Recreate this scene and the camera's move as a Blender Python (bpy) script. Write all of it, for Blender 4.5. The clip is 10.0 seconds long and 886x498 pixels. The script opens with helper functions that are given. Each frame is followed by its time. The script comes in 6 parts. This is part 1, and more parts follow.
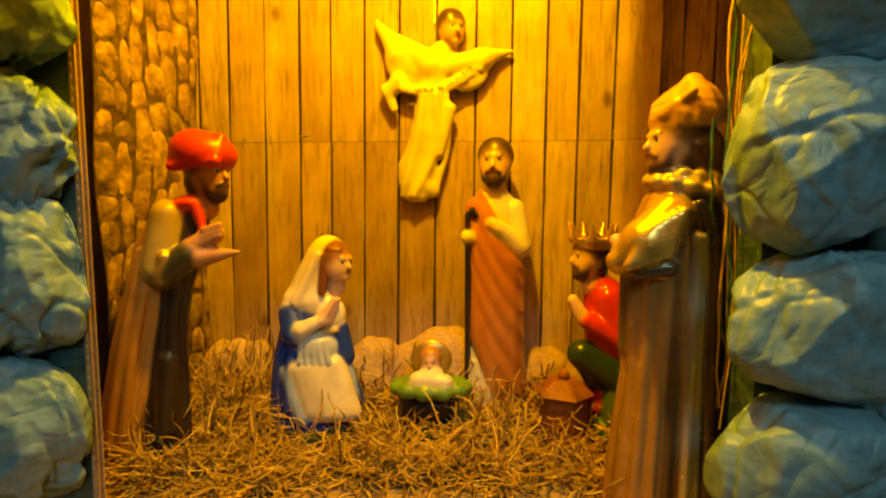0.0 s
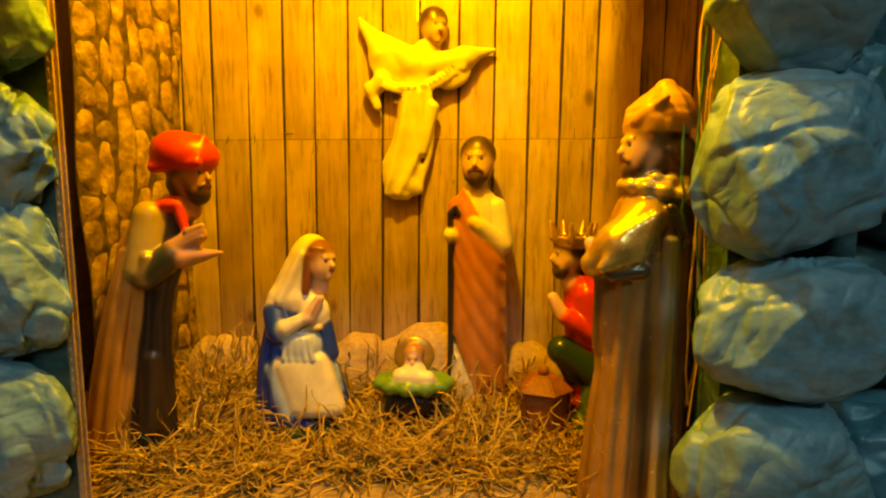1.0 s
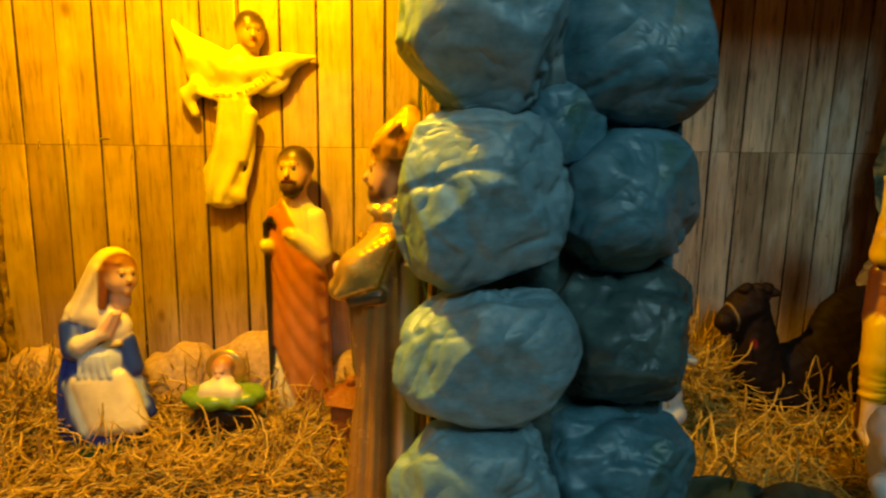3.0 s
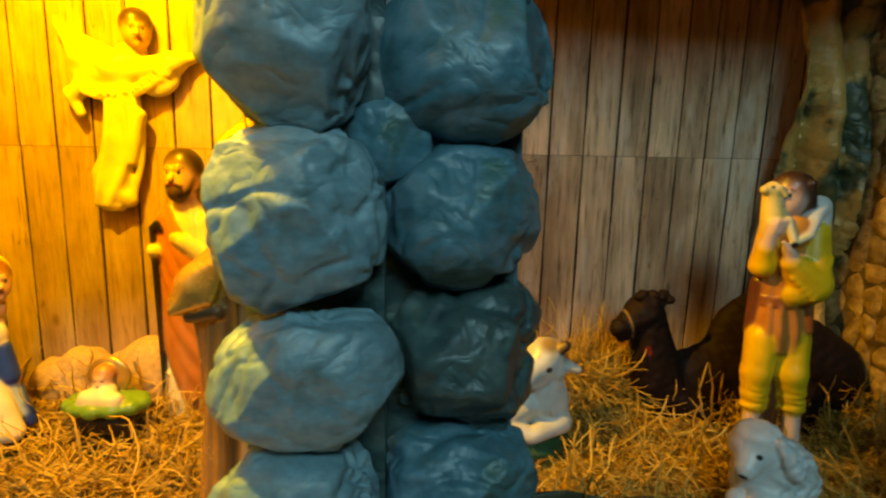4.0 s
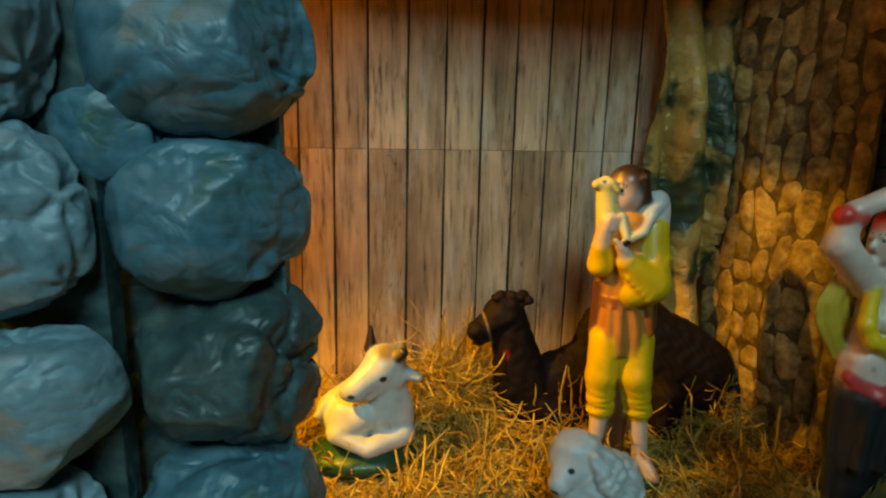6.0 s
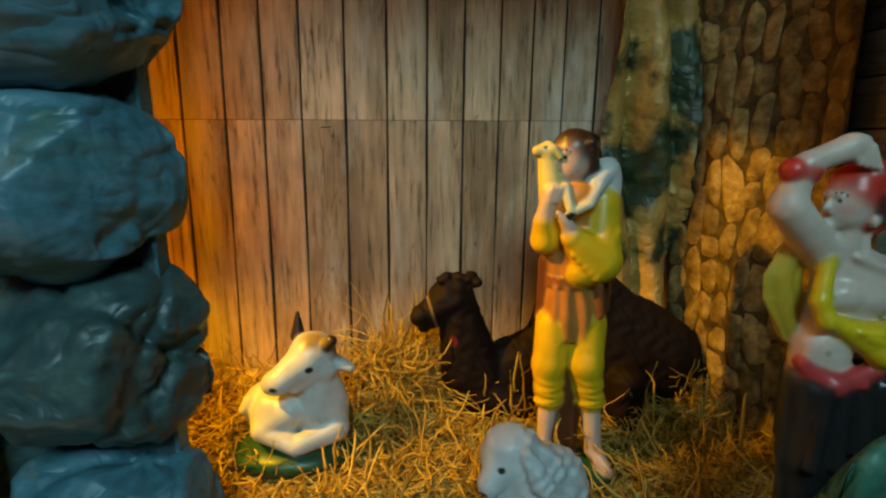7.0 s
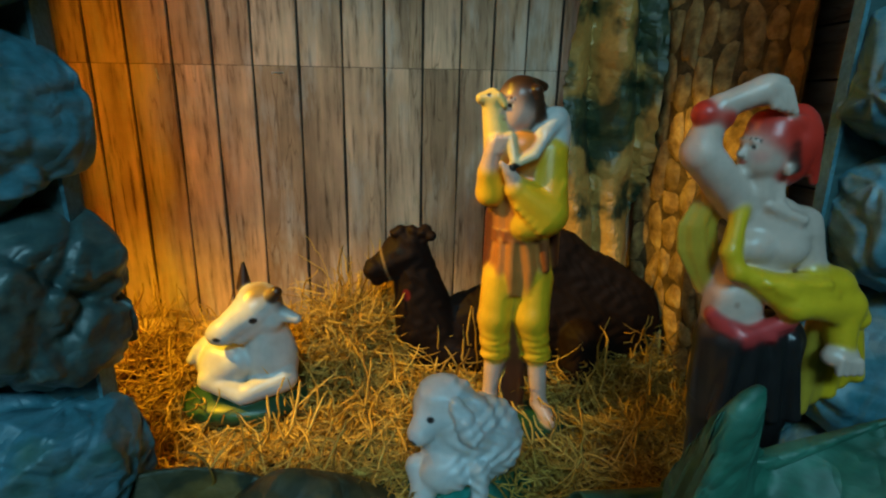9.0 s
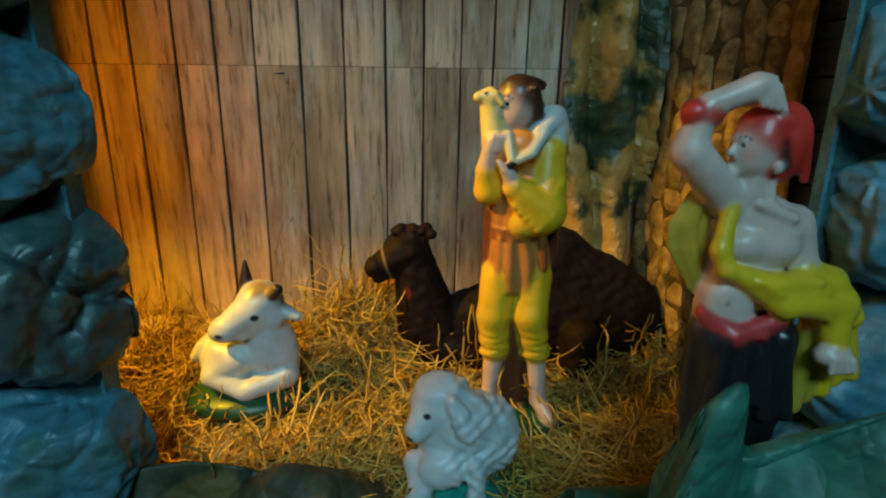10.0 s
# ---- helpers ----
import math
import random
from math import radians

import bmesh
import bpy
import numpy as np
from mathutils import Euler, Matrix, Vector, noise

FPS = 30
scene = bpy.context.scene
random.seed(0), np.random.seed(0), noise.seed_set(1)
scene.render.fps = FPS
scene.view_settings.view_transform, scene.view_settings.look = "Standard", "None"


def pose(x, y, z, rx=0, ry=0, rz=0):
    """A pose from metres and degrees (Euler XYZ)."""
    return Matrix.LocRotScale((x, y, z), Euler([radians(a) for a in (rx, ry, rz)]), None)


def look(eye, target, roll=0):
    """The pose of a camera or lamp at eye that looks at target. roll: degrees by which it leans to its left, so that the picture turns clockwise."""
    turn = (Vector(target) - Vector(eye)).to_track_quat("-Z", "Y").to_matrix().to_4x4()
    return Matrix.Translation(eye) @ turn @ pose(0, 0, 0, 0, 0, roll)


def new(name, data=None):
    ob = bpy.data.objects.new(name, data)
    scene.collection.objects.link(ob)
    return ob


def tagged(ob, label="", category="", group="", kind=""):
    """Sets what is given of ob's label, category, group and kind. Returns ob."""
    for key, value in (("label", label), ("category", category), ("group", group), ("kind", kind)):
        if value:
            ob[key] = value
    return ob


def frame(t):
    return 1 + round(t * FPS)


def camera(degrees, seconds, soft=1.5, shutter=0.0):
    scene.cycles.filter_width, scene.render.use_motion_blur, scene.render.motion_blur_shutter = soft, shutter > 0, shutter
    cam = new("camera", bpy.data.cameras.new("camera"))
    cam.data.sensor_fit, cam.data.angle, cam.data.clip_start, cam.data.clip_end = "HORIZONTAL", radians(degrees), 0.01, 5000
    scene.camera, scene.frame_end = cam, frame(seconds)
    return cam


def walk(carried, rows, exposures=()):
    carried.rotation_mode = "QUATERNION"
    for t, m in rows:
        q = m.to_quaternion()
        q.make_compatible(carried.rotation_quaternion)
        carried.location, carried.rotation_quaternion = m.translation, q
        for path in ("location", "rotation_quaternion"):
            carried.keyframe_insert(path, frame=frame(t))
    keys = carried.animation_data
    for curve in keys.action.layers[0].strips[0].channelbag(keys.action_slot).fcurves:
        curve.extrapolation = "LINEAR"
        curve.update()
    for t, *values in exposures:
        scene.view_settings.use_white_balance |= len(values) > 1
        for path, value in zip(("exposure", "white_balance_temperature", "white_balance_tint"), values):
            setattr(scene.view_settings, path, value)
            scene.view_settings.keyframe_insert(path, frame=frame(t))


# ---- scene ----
cam = camera(80.7, 10.0, soft=2.2, shutter=0.4)
PATH = [
    (0, (0.036, -0.63, 0.243), (-0.089, 1.359, 0.067), 0.1),
    (0.5, (0.037, -0.632, 0.251), (-0.079, 1.354, 0.041), 0.1),
    (1, (0.047, -0.636, 0.255), (-0.049, 1.35, 0.032), 0.1),
    (1.5, (0.072, -0.637, 0.267), (0.007, 1.345, 0.006), 0.1),
    (2, (0.113, -0.638, 0.279), (0.081, 1.34, -0.01), 0.2),
    (2.5, (0.156, -0.636, 0.284), (0.184, 1.342, -0.008), 0.6),
    (2.7, (0.175, -0.635, 0.284), (0.217, 1.344, -0.001), 0.6),
    (3.8, (0.295, -0.625, 0.305), (0.367, 1.348, -0.018), 0.6),
    (4, (0.314, -0.625, 0.307), (0.405, 1.345, -0.027), 1.0),
    (4.5, (0.365, -0.627, 0.315), (0.479, 1.339, -0.035), 0.9),
    (5, (0.398, -0.623, 0.32), (0.561, 1.338, -0.036), 1.1),
    (5.5, (0.428, -0.616, 0.318), (0.592, 1.347, -0.028), 0.9),
    (7, (0.518, -0.561, 0.292), (0.695, 1.391, -0.106), -0.1),
    (7.5, (0.546, -0.555, 0.292), (0.704, 1.389, -0.148), 0.0),
    (8, (0.553, -0.553, 0.291), (0.748, 1.376, -0.201), 0.5),
    (8.5, (0.561, -0.556, 0.287), (0.747, 1.363, -0.246), 0.6),
    (9, (0.564, -0.559, 0.284), (0.737, 1.357, -0.263), 0.6),
    (9.5, (0.572, -0.561, 0.286), (0.713, 1.355, -0.27), 0.2),
    (10, (0.572, -0.562, 0.285), (0.711, 1.354, -0.27), 0.3),
]
walk(cam, [(t, look(eye, target, roll)) for t, eye, target, roll in PATH],
     [(0, -0.65, 7700, 11), (2.5, -0.55, 7100, 10), (4.5, 0.15, 7200, 12), (5.5, 0.25, 7300, 12), (7.5, 0.25, 6500, 9), (10, 0.18, 5800, 5)])

# ---- light ----
world = bpy.data.worlds.new("dark_room")
scene.world = world
world.use_nodes = True
world.node_tree.nodes["Background"].inputs[0].default_value = (0.35, 0.55, 0.75, 1)
world.node_tree.nodes["Background"].inputs[1].default_value = 0.003


def lamp(name, kind, power, colour, matrix, size):
    data = bpy.data.lights.new(name, kind)
    data.energy, data.color = power, colour
    if kind == "AREA":
        data.shape, data.size, data.size_y = "RECTANGLE", size[0], size[1]
    else:
        data.shadow_soft_size = size
    ob = new(name, data)
    ob.matrix_world = matrix
    return ob


# a warm bulb under the roof of the stable, two added cool fill lamps, unseen
lamp("warm_bulb", "POINT", 34.0, (1.0, 0.54, 0.010), pose(-0.005, -0.283, 0.685), 0.012)
lamp("cool_fill_east", "AREA", 15.5, (0.46, 0.86, 1.0), look((0.50, -1.75, 1.35), (0.48, 0, 0.2)), (0.7, 0.3))
lamp("cool_fill_west", "AREA", 1.2, (0.50, 0.86, 1.0), look((-0.9, -1.6, 1.15), (0.3, -0.3, 0.15)), (1.2, 0.3))
scene.view_settings.exposure = 0.0


# ---- materials ----
def material(name, rough=0.7, metal=0.0, gloss=0.5):
    m = bpy.data.materials.new(name)
    m.use_nodes = True
    nt = m.node_tree
    b = nt.nodes["Principled BSDF"]
    b.inputs["Roughness"].default_value = rough
    b.inputs["Metallic"].default_value = metal
    b.inputs["Specular IOR Level"].default_value = gloss
    return m, nt, b


def node(nt, kind, **values):
    n = nt.nodes.new(kind)
    for key, value in values.items():
        n.inputs[key.replace("_", " ")].default_value = value
    return n


def coords(nt, scale):
    c = nt.nodes.new("ShaderNodeTexCoord")
    m = nt.nodes.new("ShaderNodeMapping")
    m.inputs["Scale"].default_value = scale
    nt.links.new(c.outputs["Object"], m.inputs["Vector"])
    return m.outputs["Vector"]


def noise_tex(nt, vector, scale, detail=4.0, rough=0.55):
    n = node(nt, "ShaderNodeTexNoise", Scale=scale, Detail=detail, Roughness=rough)
    nt.links.new(vector, n.inputs["Vector"])
    return n.outputs["Fac"]


def ramp(nt, fac, stops):
    r = nt.nodes.new("ShaderNodeValToRGB")
    e = r.color_ramp.elements
    while len(e) < len(stops):
        e.new(0.5)
    for el, (p, c) in zip(e, stops):
        el.position, el.color = p, (*c, 1)
    nt.links.new(fac, r.inputs["Fac"])
    return r.outputs["Color"]


def mixed(nt, fac, a, b, blend="MIX"):
    m = nt.nodes.new("ShaderNodeMix")
    m.data_type, m.blend_type = "RGBA", blend
    for sock, value in ((m.inputs[0], fac), (m.inputs[6], a), (m.inputs[7], b)):
        if isinstance(value, (float, int)):
            sock.default_value = value
        elif isinstance(value, tuple):
            sock.default_value = (*value, 1)
        else:
            nt.links.new(value, sock)
    return m.outputs[2]


def relief(nt, bsdf, height, strength, distance):
    b = nt.nodes.new("ShaderNodeBump")
    b.inputs["Strength"].default_value, b.inputs["Distance"].default_value = strength, distance
    nt.links.new(height, b.inputs["Height"])
    nt.links.new(b.outputs["Normal"], bsdf.inputs["Normal"])


def per_object(nt):
    return nt.nodes.new("ShaderNodeObjectInfo").outputs["Random"]


def plank_print(name, turned=False, dark=1.0, worn=0.4, grey=0.0):
    m, nt, b = material(name, 0.62, 0.0, 0.25)
    axes = (1, 1, 0.09) if not turned else (0.09, 0.09, 1)
    shift = nt.nodes.new("ShaderNodeVectorMath")
    shift.operation = "ADD"
    nt.links.new(coords(nt, axes), shift.inputs[0])
    rnd = per_object(nt)
    k = nt.nodes.new("ShaderNodeMath")
    k.operation = "MULTIPLY"
    k.inputs[1].default_value = 7.3
    nt.links.new(rnd, k.inputs[0])
    nt.links.new(k.outputs[0], shift.inputs[1])
    grain = noise_tex(nt, shift.outputs[0], 190, 6, 0.65)
    broad = noise_tex(nt, shift.outputs[0], 34, 3)
    blotch = noise_tex(nt, coords(nt, (1, 1, 1)), 17, 3)
    tone = ramp(nt, rnd, [(p, (r * dark, (g + (r - g) * grey) * dark, (b0 + (r - b0) * grey) * dark)) for p, r, g, b0 in ((0.0, 0.36, 0.245, 0.15), (0.5, 0.46, 0.325, 0.21), (1.0, 0.56, 0.41, 0.28))])
    g = ramp(nt, grain, [(0.30, (0.26, 0.21, 0.17)), (0.46, (0.90, 0.89, 0.87)), (0.74, (1.22, 1.2, 1.16))])
    w = ramp(nt, broad, [(0.3, (0.52, 0.48, 0.44)), (0.62, (1.05, 1.03, 1.0))])
    s = ramp(nt, blotch, [(0.3, (0.72, 0.70, 0.68)), (0.65, (1.1, 1.1, 1.1))])
    c = mixed(nt, worn, mixed(nt, 0.4 + 0.6 * worn, tone, g, "MULTIPLY"), w, "MULTIPLY")
    c = mixed(nt, 0.8, c, s, "MULTIPLY")
    # bleached streaks, narrow cracks and knots
    far = coords(nt, (1, 1, 0.22) if not turned else (0.22, 0.22, 1))
    patch = ramp(nt, noise_tex(nt, far, 26, 5, 0.7), [(0.52, (0, 0, 0)), (0.70, (0.75 * worn,) * 3)])
    c = mixed(nt, patch, c, (0.60, 0.53, 0.43))
    crack = ramp(nt, noise_tex(nt, shift.outputs[0], 88, 2, 0.4), [(0.487, (1, 1, 1)), (0.5, (0.42, 0.36, 0.30)), (0.513, (1, 1, 1))])
    where = ramp(nt, noise_tex(nt, far, 19, 2), [(0.5, (0, 0, 0)), (0.6, (0.8, 0.8, 0.8))])
    c = mixed(nt, where, c, mixed(nt, 1.0, c, crack, "MULTIPLY"))
    cell = nt.nodes.new("ShaderNodeTexVoronoi")
    cell.inputs["Scale"].default_value = 13
    nt.links.new(coords(nt, (1, 1, 0.6)), cell.inputs["Vector"])
    knot = ramp(nt, cell.outputs["Distance"], [(0.0, (0.30, 0.24, 0.18)), (0.06, (0.55, 0.5, 0.44)), (0.10, (1, 1, 1))])
    c = mixed(nt, 1.0, c, knot, "MULTIPLY")
    nt.links.new(c, b.inputs["Base Color"])
    relief(nt, b, blotch, 0.25, 0.002)
    return m


def mottled(name, low, mid, high, scale, rough=0.7, bump=0.3, depth=0.001, fine=8.0, vary=False):
    m, nt, b = material(name, rough, 0.0, 0.2)
    v = coords(nt, (1, 1, 1))
    big, small = noise_tex(nt, v, scale, 4), noise_tex(nt, v, scale * fine, 5, 0.65)
    c = ramp(nt, big, [(0.28, low), (0.5, mid), (0.74, high)])
    f = ramp(nt, small, [(0.25, (0.68, 0.68, 0.68)), (0.7, (1.18, 1.18, 1.18))])
    c = mixed(nt, 1.0, c, f, "MULTIPLY")
    if vary:
        c = mixed(nt, 1.0, c, ramp(nt, per_object(nt), [(0.0, (0.72, 0.72, 0.72)), (1.0, (1.2, 1.15, 1.1))]), "MULTIPLY")
    nt.links.new(c, b.inputs["Base Color"])
    relief(nt, b, small, bump, depth)
    return m


def painted_plaster(name, rough=0.34, gloss=0.5):
    m, nt, b = material(name, rough, 0.0, gloss)
    a = nt.nodes.new("ShaderNodeAttribute")
    a.attribute_name = "paint"
    v = coords(nt, (1, 1, 1))
    small, big = noise_tex(nt, v, 420, 3), noise_tex(nt, v, 45, 4)
    nt.links.new(a.outputs["Alpha"], b.inputs["Metallic"])
    c = mixed(nt, 1.0, a.outputs["Color"], ramp(nt, big, [(0.3, (0.82, 0.80, 0.78)), (0.65, (1.06, 1.06, 1.06))]), "MULTIPLY")
    nt.links.new(c, b.inputs["Base Color"])
    r = nt.nodes.new("ShaderNodeMapRange")
    r.inputs[3].default_value, r.inputs[4].default_value = rough - 0.1, rough + 0.14
    nt.links.new(big, r.inputs[0])
    nt.links.new(r.outputs[0], b.inputs["Roughness"])
    relief(nt, b, small, 0.12, 0.0006)
    return m


def fibres(name, low, mid, high, rough=0.6):
    m, nt, b = material(name, rough, 0.0, 0.3)
    island = nt.nodes.new("ShaderNodeNewGeometry").outputs["Random Per Island"]
    c = ramp(nt, island, [(0.0, low), (0.5, mid), (1.0, high)])
    grain = noise_tex(nt, coords(nt, (1, 1, 1)), 300, 3)
    c = mixed(nt, 1.0, c, ramp(nt, grain, [(0.3, (0.75, 0.75, 0.75)), (0.7, (1.15, 1.15, 1.15))]), "MULTIPLY")
    nt.links.new(c, b.inputs["Base Color"])
    return m


def painted_paper(name, paint_low, paint_mid, paint_high, kraft, bare, rough=0.5):
    """Kraft paper brushed with paint, bare in places."""
    m, nt, b = material(name, rough)
    v = coords(nt, (1, 1, 1))
    big, small, brush = noise_tex(nt, v, 13, 4), noise_tex(nt, v, 150, 5, 0.7), noise_tex(nt, coords(nt, (1, 1, 2.6)), 38, 4)
    c = ramp(nt, brush, [(0.28, paint_low), (0.5, paint_mid), (0.72, paint_high)])
    mask = ramp(nt, big, [(bare, (0, 0, 0)), (bare + 0.07, (1, 1, 1))])
    c = mixed(nt, mask, c, kraft)
    c = mixed(nt, 1.0, c, ramp(nt, small, [(0.3, (0.8, 0.8, 0.8)), (0.7, (1.15, 1.15, 1.15))]), "MULTIPLY")
    nt.links.new(c, b.inputs["Base Color"])
    bend = nt.nodes.new("ShaderNodeTexNoise")
    bend.inputs["Scale"].default_value = 16
    nt.links.new(v, bend.inputs["Vector"])
    bent = nt.nodes.new("ShaderNodeVectorMath")
    bent.operation = "MULTIPLY_ADD"
    bent.inputs[1].default_value = (0.07, 0.07, 0.07)
    nt.links.new(bend.outputs["Color"], bent.inputs[0])
    nt.links.new(v, bent.inputs[2])
    wrinkle = None
    for scale, weight in ((13, 1.0), (32, 0.42), (80, 0.12)):
        fac = noise_tex(nt, bent.outputs[0], scale, 1.0, 0.4)
        flat = nt.nodes.new("ShaderNodeMath")
        flat.operation = "SUBTRACT"
        flat.inputs[1].default_value = 0.5
        nt.links.new(fac, flat.inputs[0])
        ridge = nt.nodes.new("ShaderNodeMath")
        ridge.operation = "ABSOLUTE"
        nt.links.new(flat.outputs[0], ridge.inputs[0])
        w = nt.nodes.new("ShaderNodeMath")
        w.operation = "MULTIPLY_ADD"
        w.inputs[1].default_value = weight
        nt.links.new(ridge.outputs[0], w.inputs[0])
        if wrinkle is not None:
            nt.links.new(wrinkle, w.inputs[2])
        wrinkle = w.outputs[0]
    relief(nt, b, wrinkle, 0.8, 0.020)
    return m


PLANK = plank_print("printed_planks")
WEATHERED = plank_print("printed_weathered_planks", False, 1.34, 1.0, -0.06)
SIDE_PLANK = plank_print("printed_side_planks", True, 0.8, 0.8)
COBBLE = mottled("printed_cobbles", (0.075, 0.045, 0.016), (0.30, 0.195, 0.07), (0.56, 0.41, 0.16), 62, 0.5, 0.8, 0.004, 3.2, True)
COBBLE_JOINT = mottled("printed_mortar", (0.035, 0.022, 0.010), (0.085, 0.055, 0.022), (0.18, 0.12, 0.05), 90, 0.65)
JOINT = mottled("plank_gap", (0.02, 0.014, 0.01), (0.035, 0.025, 0.018), (0.05, 0.035, 0.025), 60, 0.8)
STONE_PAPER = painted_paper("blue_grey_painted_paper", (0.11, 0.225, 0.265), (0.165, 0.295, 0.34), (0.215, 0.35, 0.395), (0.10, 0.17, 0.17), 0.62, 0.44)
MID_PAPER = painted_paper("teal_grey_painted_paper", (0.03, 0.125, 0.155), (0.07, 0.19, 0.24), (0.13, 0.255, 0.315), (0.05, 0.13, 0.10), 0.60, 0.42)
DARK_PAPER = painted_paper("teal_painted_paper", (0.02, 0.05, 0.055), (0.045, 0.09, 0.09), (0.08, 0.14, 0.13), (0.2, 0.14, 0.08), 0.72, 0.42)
GREEN_PAPER = painted_paper("green_painted_paper", (0.015, 0.06, 0.04), (0.03, 0.13, 0.085), (0.07, 0.21, 0.15), (0.16, 0.15, 0.07), 0.68, 0.5)
OLIVE_PAPER = painted_paper("olive_painted_paper", (0.012, 0.028, 0.014), (0.035, 0.05, 0.02), (0.10, 0.10, 0.035), (0.46, 0.26, 0.06), 0.44, 0.5)
FRONT_PAPER = painted_paper("dark_olive_paper", (0.02, 0.03, 0.018), (0.045, 0.05, 0.025), (0.09, 0.085, 0.04), (0.15, 0.105, 0.03), 0.52, 0.55)
KRAFT = mottled("brown_kraft_paper", (0.34, 0.22, 0.10), (0.46, 0.31, 0.15), (0.56, 0.40, 0.21), 22, 0.6)
CARD = mottled("cardboard", (0.30, 0.20, 0.10), (0.40, 0.28, 0.15), (0.48, 0.35, 0.20), 30, 0.8)
TEAL = mottled("teal_painted_edge", (0.05, 0.12, 0.15), (0.08, 0.19, 0.23), (0.13, 0.27, 0.32), 40, 0.45)
BOARD = mottled("brown_floor_paper", (0.28, 0.18, 0.08), (0.38, 0.26, 0.12), (0.48, 0.34, 0.17), 20, 0.6)
STRAW = fibres("wood_wool", (0.26, 0.145, 0.024), (0.54, 0.335, 0.055), (0.80, 0.54, 0.115))
# bed under the shavings: the shade of the gaps is put into its colour
STRAW_BED = mottled("shade_dark_wood_wool", (0.06, 0.034, 0.010), (0.14, 0.085, 0.024), (0.28, 0.175, 0.05), 120, 0.8, 0.8, 0.004, 4)
GRASS = fibres("plastic_grass", (0.02, 0.10, 0.02), (0.04, 0.17, 0.03), (0.09, 0.26, 0.05), 0.45)
PLASTER = painted_plaster("painted_plaster")
MATT = painted_plaster("dull_painted_plaster", 0.62, 0.12)
GLAZED = painted_plaster("glossy_painted_plaster", 0.22)
METAL, _, _ = material("staple_steel", 0.3, 1.0)
INK, _, _b = material("dark_lettering", 0.6)
_b.inputs["Base Color"].default_value = (0.05, 0.03, 0.01, 1)
ROOM = mottled("room_plaster", (0.07, 0.075, 0.08), (0.09, 0.095, 0.10), (0.12, 0.125, 0.13), 2, 0.8)


# ---- building helpers ----
def mesh_from(name, verts, faces, smooth=True):
    me = bpy.data.meshes.new(name)
    me.from_pydata(np.asarray(verts).tolist(), [], np.asarray(faces).tolist() if not isinstance(faces, list) else faces)
    me.polygons.foreach_set("use_smooth", [smooth] * len(me.polygons))
    me.update()
    return me


def part(name, me, mat, parent=None, label="", at=None):
    if isinstance(me, bmesh.types.BMesh):
        bm, me = me, bpy.data.meshes.new(name)
        bm.to_mesh(me)
        bm.free()
    if mat is not None and not me.materials:
        me.materials.append(mat)
    ob = new(name, me)
    if parent is not None:
        ob.parent = parent
    if at is not None:
        ob.matrix_basis = at
    if label:
        ob["label"] = label
    return ob


def box_mesh(size, bevel=0.0):
    bm = bmesh.new()
    bmesh.ops.create_cube(bm, size=1.0)
    bmesh.ops.scale(bm, vec=size, verts=bm.verts)
    if bevel:
        bmesh.ops.bevel(bm, geom=bm.edges[:], offset=bevel, segments=1, affect="EDGES")
    return bm


def span_box(x0, x1, y0, y1, z0, z1):
    bm = box_mesh((x1 - x0, y1 - y0, z1 - z0))
    bmesh.ops.translate(bm, vec=((x0 + x1) / 2, (y0 + y1) / 2, (z0 + z1) / 2), verts=bm.verts)
    return bm


def folds(p, rng, count, size):
    """Creases of crumpled paper: triangle waves along many directions, 0 to 1."""
    total = np.zeros(len(p))
    for _ in range(count):
        d = rng.normal(size=3)
        d /= np.linalg.norm(d)
        wave = size * rng.uniform(0.6, 1.8)
        total += np.abs(((p @ d) / wave + rng.uniform(0, 2)) % 2 - 1)
    return total / count


def swell(p, rng, size, count=5):
    total = np.zeros(len(p))
    for _ in range(count):
        d = rng.normal(size=3)
        d /= np.linalg.norm(d)
        total += np.sin((p @ d) / size * rng.uniform(0.6, 1.4) + rng.uniform(0, 6.3))
    return total / count


def grid_faces(nu, nv):
    i = np.arange(nu * nv).reshape(nu, nv)
    return np.stack([i[:-1, :-1], i[1:, :-1], i[1:, 1:], i[:-1, 1:]], -1).reshape(-1, 4)


def triangles(nu, nv, seed):
    """Each cell of a grid cut along one of its diagonals by chance: flat facets of crumpled paper."""
    pick = random.Random(seed)
    out = []
    for a, b, c, d in grid_faces(nu, nv).tolist():
        out += [(a, b, c), (a, c, d)] if pick.random() < 0.5 else [(a, b, d), (b, c, d)]
    return out


_bm = bmesh.new()
bmesh.ops.create_icosphere(_bm, subdivisions=6, radius=1.0)
_bm.verts.ensure_lookup_table()
BALL_V = np.array([v.co[:] for v in _bm.verts])
BALL_F = [[v.index for v in f.verts] for f in _bm.faces]
_bm.free()


def facets(n, rng, count, spread):
    """Radius of a rounded block with that many flat faces in the directions n."""
    d = rng.normal(size=(count, 3))
    d /= np.linalg.norm(d, axis=1)[:, None]
    h = 1 + spread * rng.normal(size=count)
    return np.min(h[None, :] / np.maximum(n @ d.T, 0.15), axis=1)


